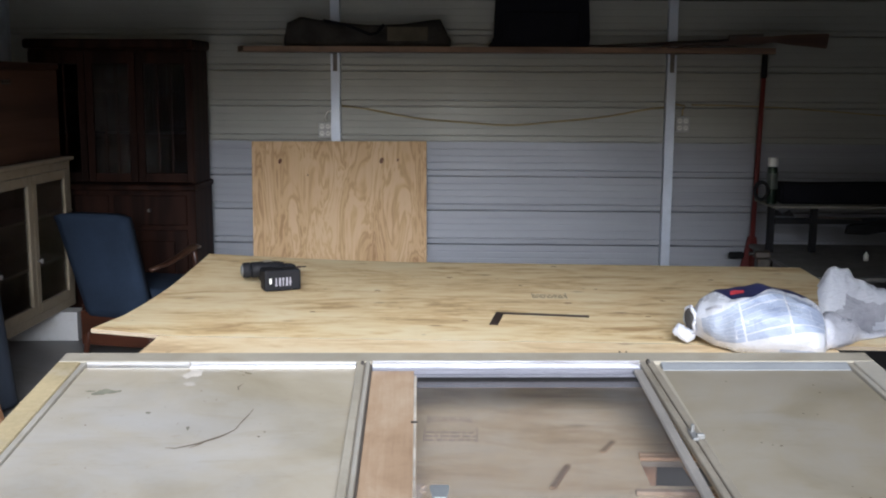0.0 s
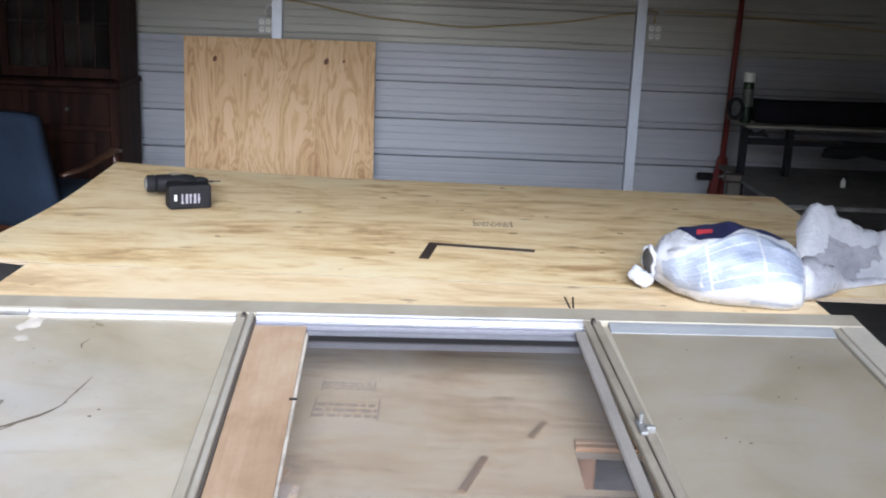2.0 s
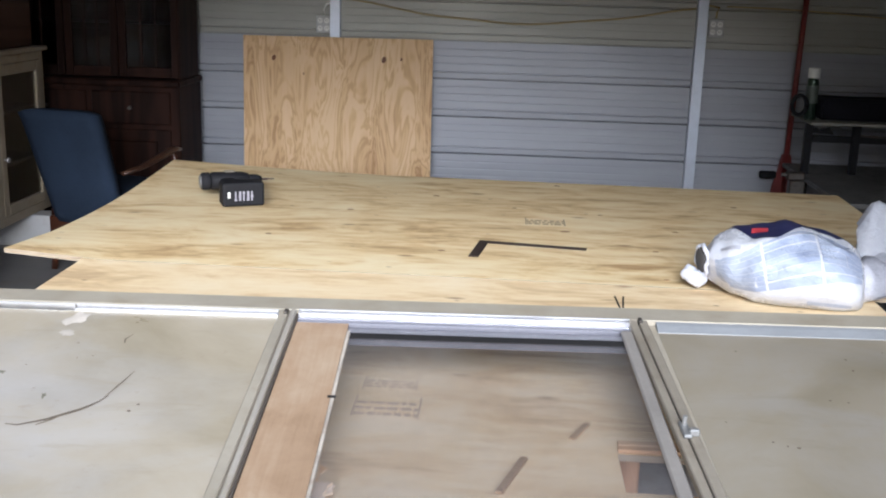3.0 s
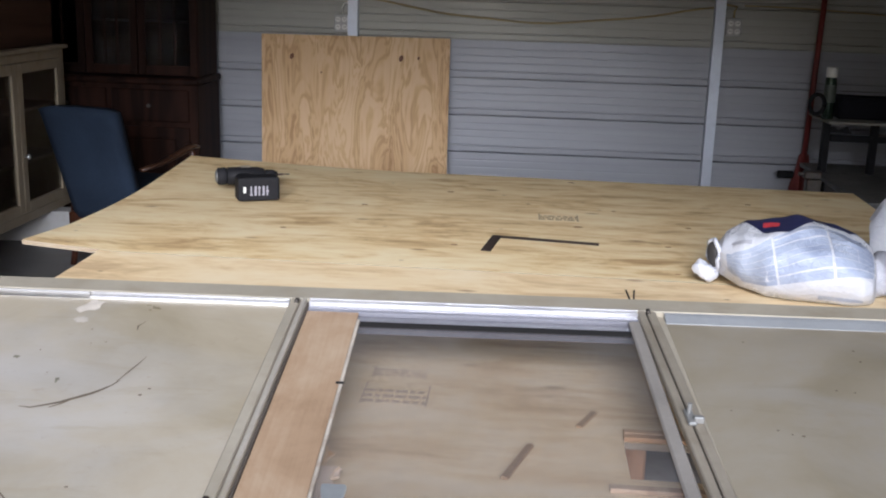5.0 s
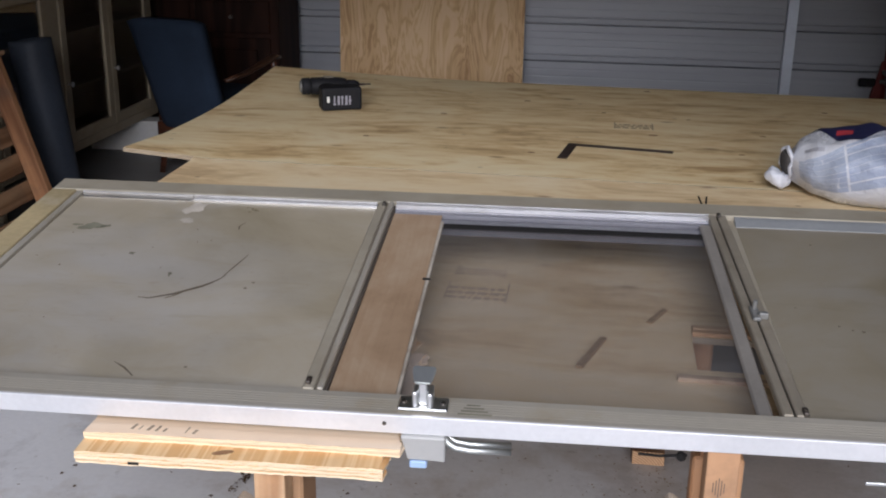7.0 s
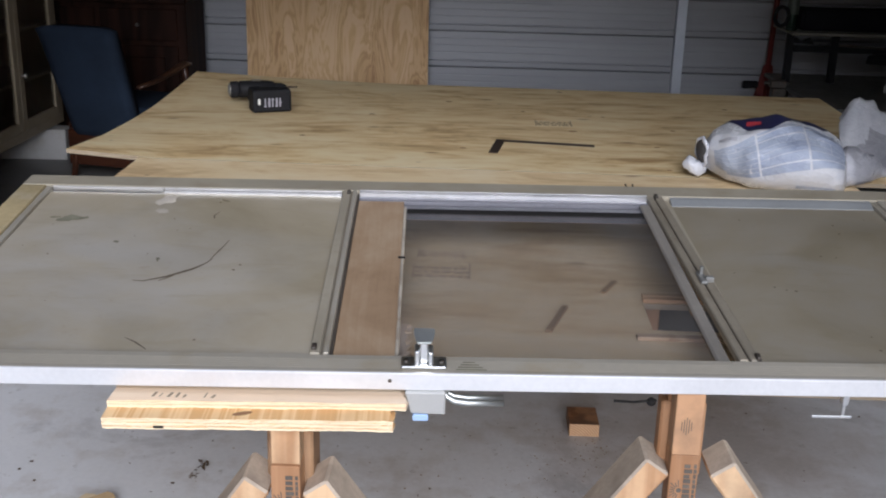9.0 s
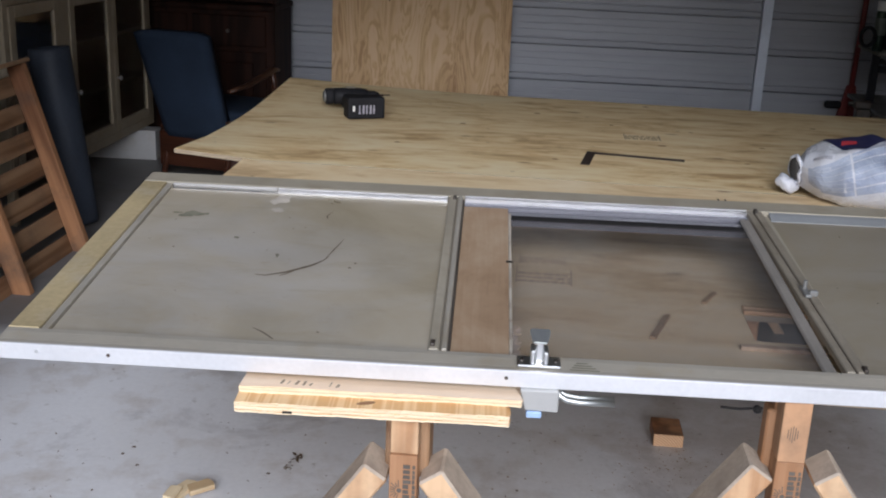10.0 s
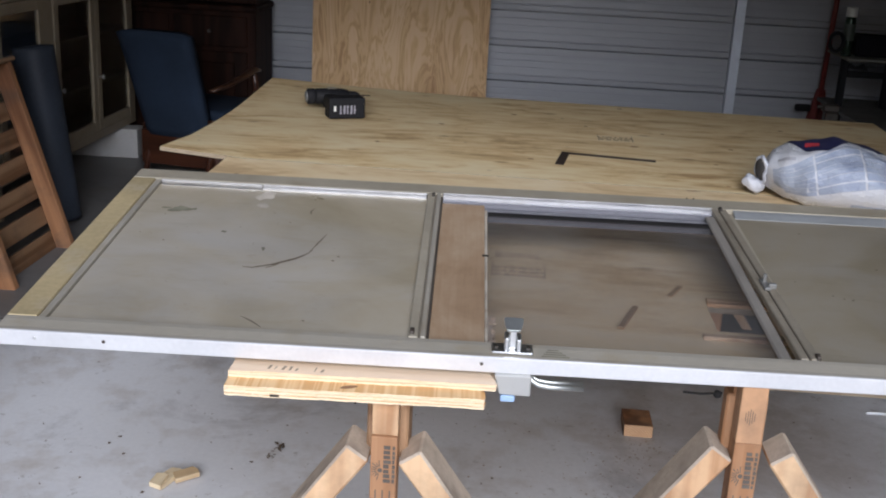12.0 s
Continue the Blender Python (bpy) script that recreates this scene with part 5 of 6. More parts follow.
    # slack greyish end of the sack, half empty and gathered
    bm = bmesh.new()
    rings, n = [], 22
    for x, cy, w, h in ((0.296, 0.035, 0.10, 0.095), (0.33, 0.045, 0.125, 0.112), (0.37, 0.07, 0.12, 0.100), (0.42, 0.10, 0.10, 0.085), (0.46, 0.135, 0.075, 0.078), (0.49, 0.165, 0.05, 0.060), (0.515, 0.185, 0.028, 0.035), (0.56, 0.22, 0.035, 0.022), (0.64, 0.29, 0.045, 0.020), (0.74, 0.36, 0.05, 0.018), (0.82, 0.41, 0.02, 0.01)):
        ring = []
        for k in range(n):
            a = math.tau * k / n
            y, zz = w * math.cos(a), max(0.0, h * (0.4 + 0.6 * math.sin(a)))
            f = 1 + 0.30 * noise.noise(Vector((x * 24, y * 20, zz * 26)))
            ring.append(bm.verts.new((x, cy + y * f, zz * f)))
        rings.append(ring)
    for a, b in zip(rings, rings[1:]):
        for k in range(n):
            bm.faces.new((a[k], a[(k + 1) % n], b[(k + 1) % n], b[k]))
    bm.faces.new(rings[0][::-1])
    bm.faces.new(rings[-1])
    part("slack_end", bm, FILM_GREY, t, "greyish gathered end of the sack", smooth=True)

    # loose crumpled flap of the same film, standing up beyond the sack
    top = ((0.0, 0.16), (0.06, 0.215), (0.11, 0.235), (0.20, 0.232), (0.30, 0.20), (0.45, 0.163), (0.60, 0.142), (0.68, 0.150), (0.80, 0.158), (1.0, 0.10))

    def crest(u):
        for (a, p), (b, q) in zip(top, top[1:]):
            if u <= b:
                return p + (q - p) * (u - a) / (b - a)
        return top[-1][1]

    bm = bmesh.new()
    nx, ny = 40, 26
    g = []
    for j in range(ny + 1):
        row = []
        for i in range(nx + 1):
            u, v = i / nx, j / ny
            rise = math.sin(math.pi * 0.5 * min(1.0, v / 0.62)) ** 1.3 if v < 0.62 else math.cos(math.pi * 0.5 * (v - 0.62) / 0.38) ** 0.7
            x = 0.345 + 0.58 * u - 0.035 * math.sin(math.pi * v) * (1 - u) ** 3
            y = (0.16 + 0.24 * u) * (1 - v) + (0.46 + 0.12 * u) * v
            f = 0.020 * noise.noise(Vector((x * 13, y * 13, 2))) + 0.010 * noise.noise(Vector((x * 31, y * 31, 5)))
            side = 0.012 * noise.noise(Vector((j * 0.6, 3, 9))) * (1 - u) ** 2
            row.append(bm.verts.new((x + side + f * 0.6, y + f * 0.8, max(0.002, crest(u) * rise + f * min(1.0, 2.5 * rise)))))
        g.append(row)
    for j, (a, b) in enumerate(zip(g, g[1:])):
        for i in range(nx):
            f = bm.faces.new((a[i], a[i + 1], b[i + 1], b[i]))
            u, v = i / nx, j / ny
            f.material_index = 1 if v < 0.30 and 0.10 < u + 0.1 * math.sin(v * 20) < 0.52 else 0
    bmesh.ops.solidify(bm, geom=bm.faces[:], thickness=0.0012)
    part("loose_film", bm, [FILM, FILM_GREY], t, "crumpled loose flap of the sack", smooth=True)


rubbish_bag()

# ---- the metal door on its sawhorses ----
DL, DW, DT = 2.036, 0.898, 0.028  # length, width, thickness
TILT, YAW = 5.29, 2.75
door = thing("storm_door", pose(0.0113, -0.0001, 0.7838, TILT, 0, YAW), "old aluminium storm door lying flat on plywood and sawhorses", "door")
# local: x along the door, y from the near edge to the far one, z through it, 0 at its underside
SN, SF = 0.060, DW - 0.064  # inner edges of the near and the far stile
BAR_A, BAR_B = (0.738, 0.775), (1.443, 1.480)


def stile(name, x0, x1, y0, y1, ridges, mat, along=0):
    """A hollow frame bar with fine ridges along its face."""
    bm = bmesh.new()
    box(bm, x0, x1, y0, y1, 0, DT, bevel=0.002)
    for k in range(ridges):
        y = y0 + 0.008 + (y1 - y0 - 0.018) * (k + 1) / (ridges + 1)
        box(bm, x0 + 0.004, x1 - 0.004, y - 0.0008, y + 0.0008, DT - 0.0005, DT + 0.00025)
    return part(name, bm, mat, door)


stile("near_stile", 0, DL, 0.004, SN, 5, ALU_DULL)
part("near_edge", B(0, DL, -0.002, 0.0035, -0.001, DT + 0.0015, bevel=0.001), ALU_EDGE, door, "bright bare aluminium edge")
stile("far_stile", 0, DL, SF, DW, 0, ALU_FLANGE)
stile("end_rail", 0, 0.056, SN + 0.001, SF - 0.001, 0, ALU_YELLOW, 1)
stile("end_rail", DL - 0.056, DL, SN + 0.001, SF - 0.001, 0, ALU_DULL, 1)
# inner bead round the two outer panels
for x0, x1 in ((0.057, BAR_A[0]), (BAR_B[1] + 0.0005, DL - 0.057)):
    low = x0 > 1
    part("bead", B(x0, x0 + 0.014, SN + 0.002, SF - 0.002, 0.006, 0.0175 if low else DT - 0.003, bevel=0.001), ALU_FLANGE if low else ALU_DULL, door)
    part("bead", B(x0 + 0.0145, x1, SN + 0.0015, SN + 0.009, 0.006, DT - 0.006, bevel=0.001), ALU_DULL, door)
part("bead", B(DL - 0.071, DL - 0.057, SN + 0.0095, SF - 0.002, 0.006, DT - 0.003, bevel=0.002), ALU_DULL, door)
part("track", B(0.072, 0.325, SF - 0.0065, SF - 0.0015, 0.006, DT - 0.001, bevel=0.001), ALU, door, "bright sliding track")
for y, wd, mt, zt in ((0.0150, 0.0035, ALU, 0.0225), (0.0080, 0.0065, ALU_GREY, 0.0185), (0.0025, 0.0050, ALU, DT)):
    part("track", B(0.327, BAR_A[0] - 0.003, SF - y - wd, SF - y - 0.0005, 0.006, zt, bevel=0.0008), mt, door, "bright sliding track" if mt is ALU else "dull grey sliding track")
for y, wd, mt in ((0.028, 0.006, ALU_GREY), (0.017, 0.010, ALU_GREY), (0.0115, 0.005, ALU), (0.001, 0.004, ALU), (0.006, 0.005, ALU_GREY)):
    part("track", B(BAR_A[1] + 0.001, BAR_B[0] - 0.001, SF - y - wd, SF - y - 0.0005, 0.002, DT + (0.003 if mt is ALU else -0.004) - y * 0.3, bevel=0.0008), mt, door, "bright sliding track" if mt is ALU else "dull grey sliding track")
bm = bmesh.new()
prism(bm, [(SF - 0.001, DT - 0.002), (SF - 0.001, 0.010), (SF - 0.034, 0.010), (SF - 0.034, 0.0175), (SF - 0.012, DT - 0.004)], BAR_B[1] + 0.015, DL - 0.072, Matrix(((0, 0, 1, 0), (1, 0, 0, 0), (0, 1, 0, 0), (0, 0, 0, 1))))
part("track", bm, LIP_BLUE, door, "sloping blue-grey inner lip")
part("deep_lip", B(BAR_A[1] + 0.002, BAR_B[0] - 0.001, SF - 0.078, SF - 0.0365, -0.012, 0.009, bevel=0.001), ALU_GREY, door)
# dark strip laid on the pane to paint the far stile's shade
part("seal", B(0.887, BAR_B[0] - 0.0145, SF - 0.102, SF - 0.0785, 0.0135, 0.0155), RUBBER, door, "dark strip painting the shade under the far stile")


def pane(x0, x1, mat, label, zc=0.008):
    bm = bmesh.new()
    box(bm, x0, x1, SN + 0.010, SF - 0.018, zc, zc + 0.006)
    return part("pane", bm, mat, door, label)


left_pane = pane(0.0715, BAR_A[0] - 0.0005, PANEL, "grubby beige panel with scratches and water stains", 0.012)
right_pane = pane(BAR_B[1] + 0.015, DL - 0.0715, PANEL_DARK, "grubby beige panel with specks", 0.010)
bm = bmesh.new()
box(bm, BAR_A[1] + 0.001, 0.879, SN + 0.001, SF - 0.036, 0.0095, 0.016)
filler = part("filler_board", bm, PLY_BROWN, door, "brown plywood filler strip")
part("filler_edge", B(0.8795, 0.8855, SN + 0.001, SF - 0.070, 0.0095, 0.0166, bevel=0.001), WORN, filler, "pale worn edge strip")
part("nail", B(0.874, 0.888, 0.477, 0.483, 0.0173, 0.0195, bevel=0.0005), RUBBER, filler, "dark nail head")
mid = part("pane", B(0.886, BAR_B[0] - 0.001, SN + 0.001, SF - 0.079, 0.010, 0.013), DUSTY_GLASS, door, "dusty clear pane")
mid.visible_shadow = False


def crossbar(x0, x1, groove):
    """The second crossbar: two low rails with a dark groove between them, set a little askew in the frame."""
    def askew(bm):
        for v in bm.verts:
            v.co.x += 0.011 - 0.014 * (v.co.y - SN) / (SF - SN)
        return bm

    bar = part("crossbar", askew(B(x0, groove - 0.0016, SN + 0.0012, SF - 0.0015, 0.0132, DT + 0.001, bevel=0.002)), ALU_BROWN, door)
    part("outer_rail", askew(B(groove + 0.0016, x1, SN + 0.0012, SF - 0.0015, 0.004, DT + 0.001, bevel=0.002)), ALU_BROWN, bar)
    part("groove", askew(B(groove - 0.0015, groove + 0.0015, SN + 0.002, SF - 0.002, 0.004, DT - 0.006)), RUBBER, bar, "dark rubber-lined groove")


# the first crossbar: a flat flange, then a dark-edged channel with a ridge down its middle
bar_a = part("crossbar", B(BAR_A[0], 0.7565, SN + 0.0012, SF - 0.0015, 0.002, DT + 0.001, bevel=0.002), ALU_FLANGE, door, "dull beige flange of the crossbar")
part("ridge", B(0.7605, 0.7705, SN + 0.0012, SF - 0.0015, 0.002, DT + 0.002, bevel=0.002), ALU_DULL, bar_a, "narrow ridge")
part("groove", B(0.7568, 0.7602, SN + 0.002, SF - 0.002, 0.002, DT - 0.004), ALU_BROWN, bar_a, "dirty brown groove")
part("groove", B(0.7708, 0.7750, SN + 0.002, SF - 0.002, 0.002, DT - 0.008), GAP, bar_a, "dark groove")
crossbar(*BAR_B, 1.4605)
part("bevel_strip", B(BAR_B[0] - 0.024, BAR_B[0] - 0.0005, SN + 0.0012, SF - 0.040, 0.0135, 0.022, bevel=0.003), ALU_GREY_BEVEL, door)


def ink_line(parent, pts, wide, z, mat, name, label):
    bm = bmesh.new()
    n = len(pts)
    lo = []
    for i, (x, y) in enumerate(pts):
        x2, y2 = pts[min(i + 1, n - 1)]
        x1, y1 = pts[max(i - 1, 0)]
        d = Vector((x2 - x1, y2 - y1)).normalized()
        w = wide * (0.25 + math.sin(math.pi * (i + 0.3) / n) ** 2)
        lo.append((bm.verts.new((x - d.y * w, y + d.x * w, z)), bm.verts.new((x + d.y * w, y - d.x * w, z))))
    for a, b in zip(lo, lo[1:]):
        bm.faces.new((a[0], a[1], b[1], b[0]))
    part(name, bm, mat, parent, label)


SCRATCH = plain("dark_scratch", (0.13, 0.105, 0.075), 0.8, vary=0.4)
DAUB = plain("white_daub", (0.46, 0.42, 0.36), 0.5, vary=0.3, scale=60)
MOSS = plain("grey_green_stain", (0.17, 0.165, 0.12), 0.7, vary=0.45, scale=60)
zt = 0.0186
ink_line(left_pane, [(0.523, 0.552), (0.517, 0.520), (0.510, 0.490), (0.501, 0.450)], 0.0014, zt, SCRATCH, "scratch", "thin end of a dark scratch")
ink_line(left_pane, [(0.506, 0.456), (0.498, 0.436), (0.487, 0.419), (0.474, 0.403), (0.460, 0.391), (0.433, 0.368), (0.394, 0.347), (0.374, 0.350)], 0.0032, zt + 0.0003, SCRATCH, "scratch", "long dark curved scratch")
ink_line(left_pane, [(0.455, 0.387), (0.441, 0.367), (0.423, 0.349)], 0.0018, zt + 0.0005, SCRATCH, "scratch", "short branch of the scratch")
ink_line(left_pane, [(0.476, 0.710), (0.467, 0.686), (0.471, 0.668)], 0.0013, zt, SCRATCH, "scratch", "short scratch")
ink_line(left_pane, [(0.418, 0.124), (0.440, 0.108), (0.463, 0.084)], 0.0016, zt, SCRATCH, "scratch", "short scratch")
for x, y, a, b, rot, mt, nm in ((0.344, 0.773, 0.018, 0.030, -20, DAUB, "paint_daub"), (0.350, 0.703, 0.013, 0.014, 10, DAUB, "paint_daub"), (0.163, 0.657, 0.026, 0.022, 0, MOSS, "stain"), (0.192, 0.659, 0.011, 0.006, 30, MOSS, "stain"), (0.130, 0.660, 0.011, 0.005, 0, MOSS, "stain"), (0.399, 0.449, 0.004, 0.010, 10, MOSS, "stain"), (0.295, 0.532, 0.006, 0.006, 0, MOSS, "stain")):
    bm = bmesh.new()
    vs = []
    for k in range(18):
        an = math.tau * k / 18
        r = 1 + 0.75 * noise.noise(Vector((math.cos(an) * 1.7 + x * 40, math.sin(an) * 1.7, y * 30)))
        vs.append(bm.verts.new((a * r * math.cos(an), b * r * math.sin(an), 0)))
    bm.faces.new(vs)
    bmesh.ops.transform(bm, matrix=pose(x, y, zt + 0.0002, 0, 0, rot), verts=bm.verts)
    part(nm, bm, mt, left_pane)
rnd = random.Random(21)
for pn, x0, x1, cnt in ((left_pane, 0.1, 0.70, 12), (right_pane, 1.53, 1.94, 14)):
    for k in range(cnt):
        bm = bmesh.new()
        r = rnd.uniform(0.0012, 0.0035)
        vs = [bm.verts.new((r * rnd.uniform(0.6, 1.3) * math.cos(a), r * rnd.uniform(0.6, 1.3) * math.sin(a), 0)) for a in (j * math.tau / 7 for j in range(7))]
        bm.faces.new(vs)
        bmesh.ops.translate(bm, vec=(rnd.uniform(x0, x1), rnd.uniform(0.1, 0.78), (zt if pn is left_pane else 0.0166)), verts=bm.verts)
        part("speck", bm, SCRATCH, pn)

# screws in the near edge
for x in (0.010, 0.075, 0.199, 0.874, 1.86):
    bm = bmesh.new()
    lathe(bm, [(0.0032, 0), (0.0032, 0.0012), (0.001, 0.0014)], 10)
    bmesh.ops.transform(bm, matrix=pose(x, -0.0021, 0.016, 90, 0, 0), verts=bm.verts)
    part("screw", bm, STEEL if x > 0.1 else CHROME, door)
# small lugs at the ends of the crossbars and the catch on the far bar
for x, y in ((0.745, 0.080), (0.752, 0.815), (1.487, 0.070), (1.462, 0.826)):
    bm = bmesh.new()
    box(bm, x - 0.004, x + 0.004, y - 0.009, y + 0.009, DT - 0.006, DT + 0.006, bevel=0.0015)
    tube(bm, (x, y, DT + 0.006), (x, y, DT + 0.008), 0.003)
    part("lug", bm, STEEL, door)
bm = bmesh.new()
box(bm, 1.457, 1.471, 0.352, 0.402, DT + 0.001, DT + 0.008, bevel=0.002)
box(bm, 1.467, 1.484, 0.360, 0.372, DT + 0.001, DT + 0.013, bevel=0.002)
tube(bm, (1.464, 0.388, DT + 0.008), (1.464, 0.388, DT + 0.024), 0.004)
part("catch", bm, CATCH, door, "small worn metal catch")


def latch():
    """Inside lever of the latch on the near stile, its plate and pull handle under the door."""
    cx = 0.928
    base = part("latch_plate", B(cx - 0.037, cx + 0.037, 0.012, 0.048, DT + 0.0014, DT + 0.006, bevel=0.002), CHROME, door, "chrome latch plate")
    for x in (cx - 0.029, cx + 0.029):
        bm = bmesh.new()
        tube(bm, (x, 0.031, DT + 0.006), (x, 0.031, DT + 0.0085), 0.004)
        part("screw", bm, STEEL, base)
    bm = bmesh.new()
    box(bm, cx - 0.015, cx - 0.007, 0.014, 0.044, DT + 0.0062, DT + 0.032, bevel=0.002)
    box(bm, cx + 0.007, cx + 0.015, 0.014, 0.044, DT + 0.0062, DT + 0.030, bevel=0.002)
    box(bm, cx - 0.007, cx + 0.007, 0.034, 0.044, DT + 0.0062, DT + 0.030, bevel=0.002)
    part("yoke", bm, CHROME, base)
    bm = bmesh.new()
    box(bm, cx - 0.0065, cx + 0.0065, 0.022, 0.030, DT + 0.0062, DT + 0.044, bevel=0.002)
    part("stem", bm, CHROME, base, "bright chrome stem")
    bm = bmesh.new()
    prism(bm, [(-0.0115, 0.0), (0.0115, 0.0), (0.015, 0.012), (0.0175, 0.026), (0.016, 0.032), (-0.016, 0.032), (-0.0175, 0.026), (-0.015, 0.012)], -0.0025, 0.0025, pose(cx, 0.020, DT + 0.044, 22, 0, 0))
    bmesh.ops.bevel(bm, geom=bm.edges[:], offset=0.0015, segments=2, affect="EDGES")
    part("lever", bm, LEVER, base, "spade-shaped tarnished chrome thumb lever")
    bm = bmesh.new()
    for k in range(4):
        box(bm, 0.980 + 0.004 * k, 1.030 - 0.006 * k, 0.012 + k * 0.008, 0.0145 + k * 0.008, DT + 0.0013, DT + 0.0018)
    part("scuff", bm, MOSS, door, "dark worn scuffs on the frame")
    bm = bmesh.new()
    prism(bm, [(0.898, -0.001), (0.964, -0.001), (0.964, -0.042), (0.908, -0.040)], -0.006, 0.03, pose(0, 0.02, 0, 90, 0, 0))
    bmesh.ops.bevel(bm, geom=bm.edges[:], offset=0.002, segments=1, affect="EDGES")
    under = part("handle_plate", bm, GREY_PLATE, door, "grey painted handle plate")
    for dy in (0.0, 0.016):
        bm = bmesh.new()
        sweep(bm, [(0.960, 0.012 + dy, -0.006), (0.967, 0.006 + dy, -0.018), (0.978, 0.004 + dy, -0.024), (1.0, 0.004 + dy, -0.027), (1.060, 0.008 + dy, -0.029)], 0.0055, 10)
        part("pull", bm, LEVER, under, "bent chrome pull handle", smooth=True)
    part("button", B(0.911, 0.937, -0.010, 0.012, -0.055, -0.0425, bevel=0.002), PALE_BLUE, under, "pale blue plastic button")


latch()
bm = bmesh.new()
box(bm, 1.615, 1.625, 0.005, 0.02, -0.022, -0.001, bevel=0.001)
box(bm, 1.568, 1.635, 0.006, 0.012, -0.047, -0.042, bevel=0.001)
box(bm, 1.617, 1.622, 0.006, 0.012, -0.043, -0.021, bevel=0.001)
part("closer_bracket", bm, CHROME, door, "small bent metal bracket")
bm = bmesh.new()
box(bm, -0.0065, 0.0065, -0.07, 0.07, 0, 0.006, bevel=0.0015)
solid("wood_shim", bm, SHIM, pose(1.181, 0.437, ZP, 0, 0, -17.5), "short brown wooden shim on the plywood", "shim", "shims")
bm = bmesh.new()
box(bm, -0.006, 0.006, -0.04, 0.04, 0, 0.004, bevel=0.001)
solid("wood_shim", bm, SHIM, pose(1.304, 0.632, ZP, 0, 0, -24), "small pale wooden shim on the plywood", "shim", "shims")

# shims that hold up the far edge of the door
for x in (0.05, 1.93):
    bm = bmesh.new()
    prism(bm, [(0.62, 0.0), (0.84, 0.0), (0.84, 0.1010), (0.62, 0.0810)], -0.045, 0.045, Matrix.Translation((x, 0, ZP)) @ pose(0, 0, 0, 90, 0, 90))
    solid("wood_block", bm, LUMBER_X, Matrix(), "wooden block propping up the edge of the door", "block", "door props")

# battens along the cut-out in the sheet
for x0, y0, y1, mt in ((1.327, 0.349, 0.366, LUMBER_Y), (1.365, 0.5505, 0.568, LUMBER_X), (1.367, 0.5715, 0.590, LUMBER_X)):
    solid("wood_batten", B(x0, 1.50, y0, y1, 0, 0.008, bevel=0.001), mt, Matrix.Translation((0, 0, ZP - 0.001)), "thin pine batten beside the cut-out", "batten", "battens")


def stack_piece(x0, x1, y0, y1, z, tilt, seed, thick=0.0182):
    """An offcut of plywood: face, core plies and back, each torn a little differently along its rim."""
    rnd = random.Random(seed)
    t = thing("plywood_offcut", pose(0, 0, z, 0, 0, tilt), "pale plywood offcut in a stack under the door", "plywood", "stacked offcuts")
    n, plies = 64, 3 if thick < 0.015 else 5
    for k in range(plies):
        out = rnd.uniform(0, 0.0022)
        pts = [(x0 + (x1 - x0) * i / n, y0 - out + rnd.uniform(-0.0012, 0.0012) + 0.001 * math.sin(i * 0.23 + seed + k)) for i in range(n + 1)]
        pts += [(x1 + rnd.uniform(-0.016, 0.008) * (1 if k % 2 else 0.6), y0 + (y1 - y0) * i / 24) for i in range(1, 25)]
        pts += [(x0 + rnd.uniform(-0.004, 0.004), y1 - (y1 - y0) * i / 8) for i in range(0, 8)]
        bm = bmesh.new()
        prism(bm, pts, thick * k / plies, thick * (k + 1) / plies - 0.0002)
        bm.normal_update()
        for f in bm.faces:
            f.material_index = 0 if abs(f.normal.z) > 0.5 else 1
        face = PLY_PEACH if seed == 3 else PLY_FRESH
        part("face_ply" if k in (0, plies - 1) else "core_ply", bm, [face, EDGE if k % 2 == 0 else EDGE_CROSS], t)
    return t


low_off = stack_piece(0.440, 0.892, -0.071, 0.40, 0.742, 3.0, 2)
top_off = stack_piece(0.440, 0.912, -0.035, 0.30, 0.7605, 3.0, 3, 0.012)
rnd = random.Random(12)
for k in range(7):
    x, y = 0.508 + 0.0125 * k + (0.02 if k > 4 else 0), -0.012 - 0.0006 * k
    m = pose(x, y, 0.0122, 0, 0, -12 + rnd.uniform(-6, 6))
    part("print", B(0, rnd.uniform(0.0018, 0.0055), -0.009, rnd.uniform(-0.001, 0.011), 0, 0.0003, m=m), STAMP, top_off, "faded print")
bm = bmesh.new()
lathe(bm, [(0.011, 0), (0.008, 0.0006), (0.002, 0.0008)], 10)
bmesh.ops.transform(bm, matrix=pose(0.655, -0.052, 0.0183, 0, 0, 20) @ Matrix.Diagonal((1.5, 0.6, 1, 1)), verts=bm.verts)
part("knot", bm, knot_mat, low_off, "brown knot")
part("print", B(0.520, 0.536, -0.0745, -0.0735, 0.002, 0.006), RUBBER, low_off, "small dark printed mark on the edge")


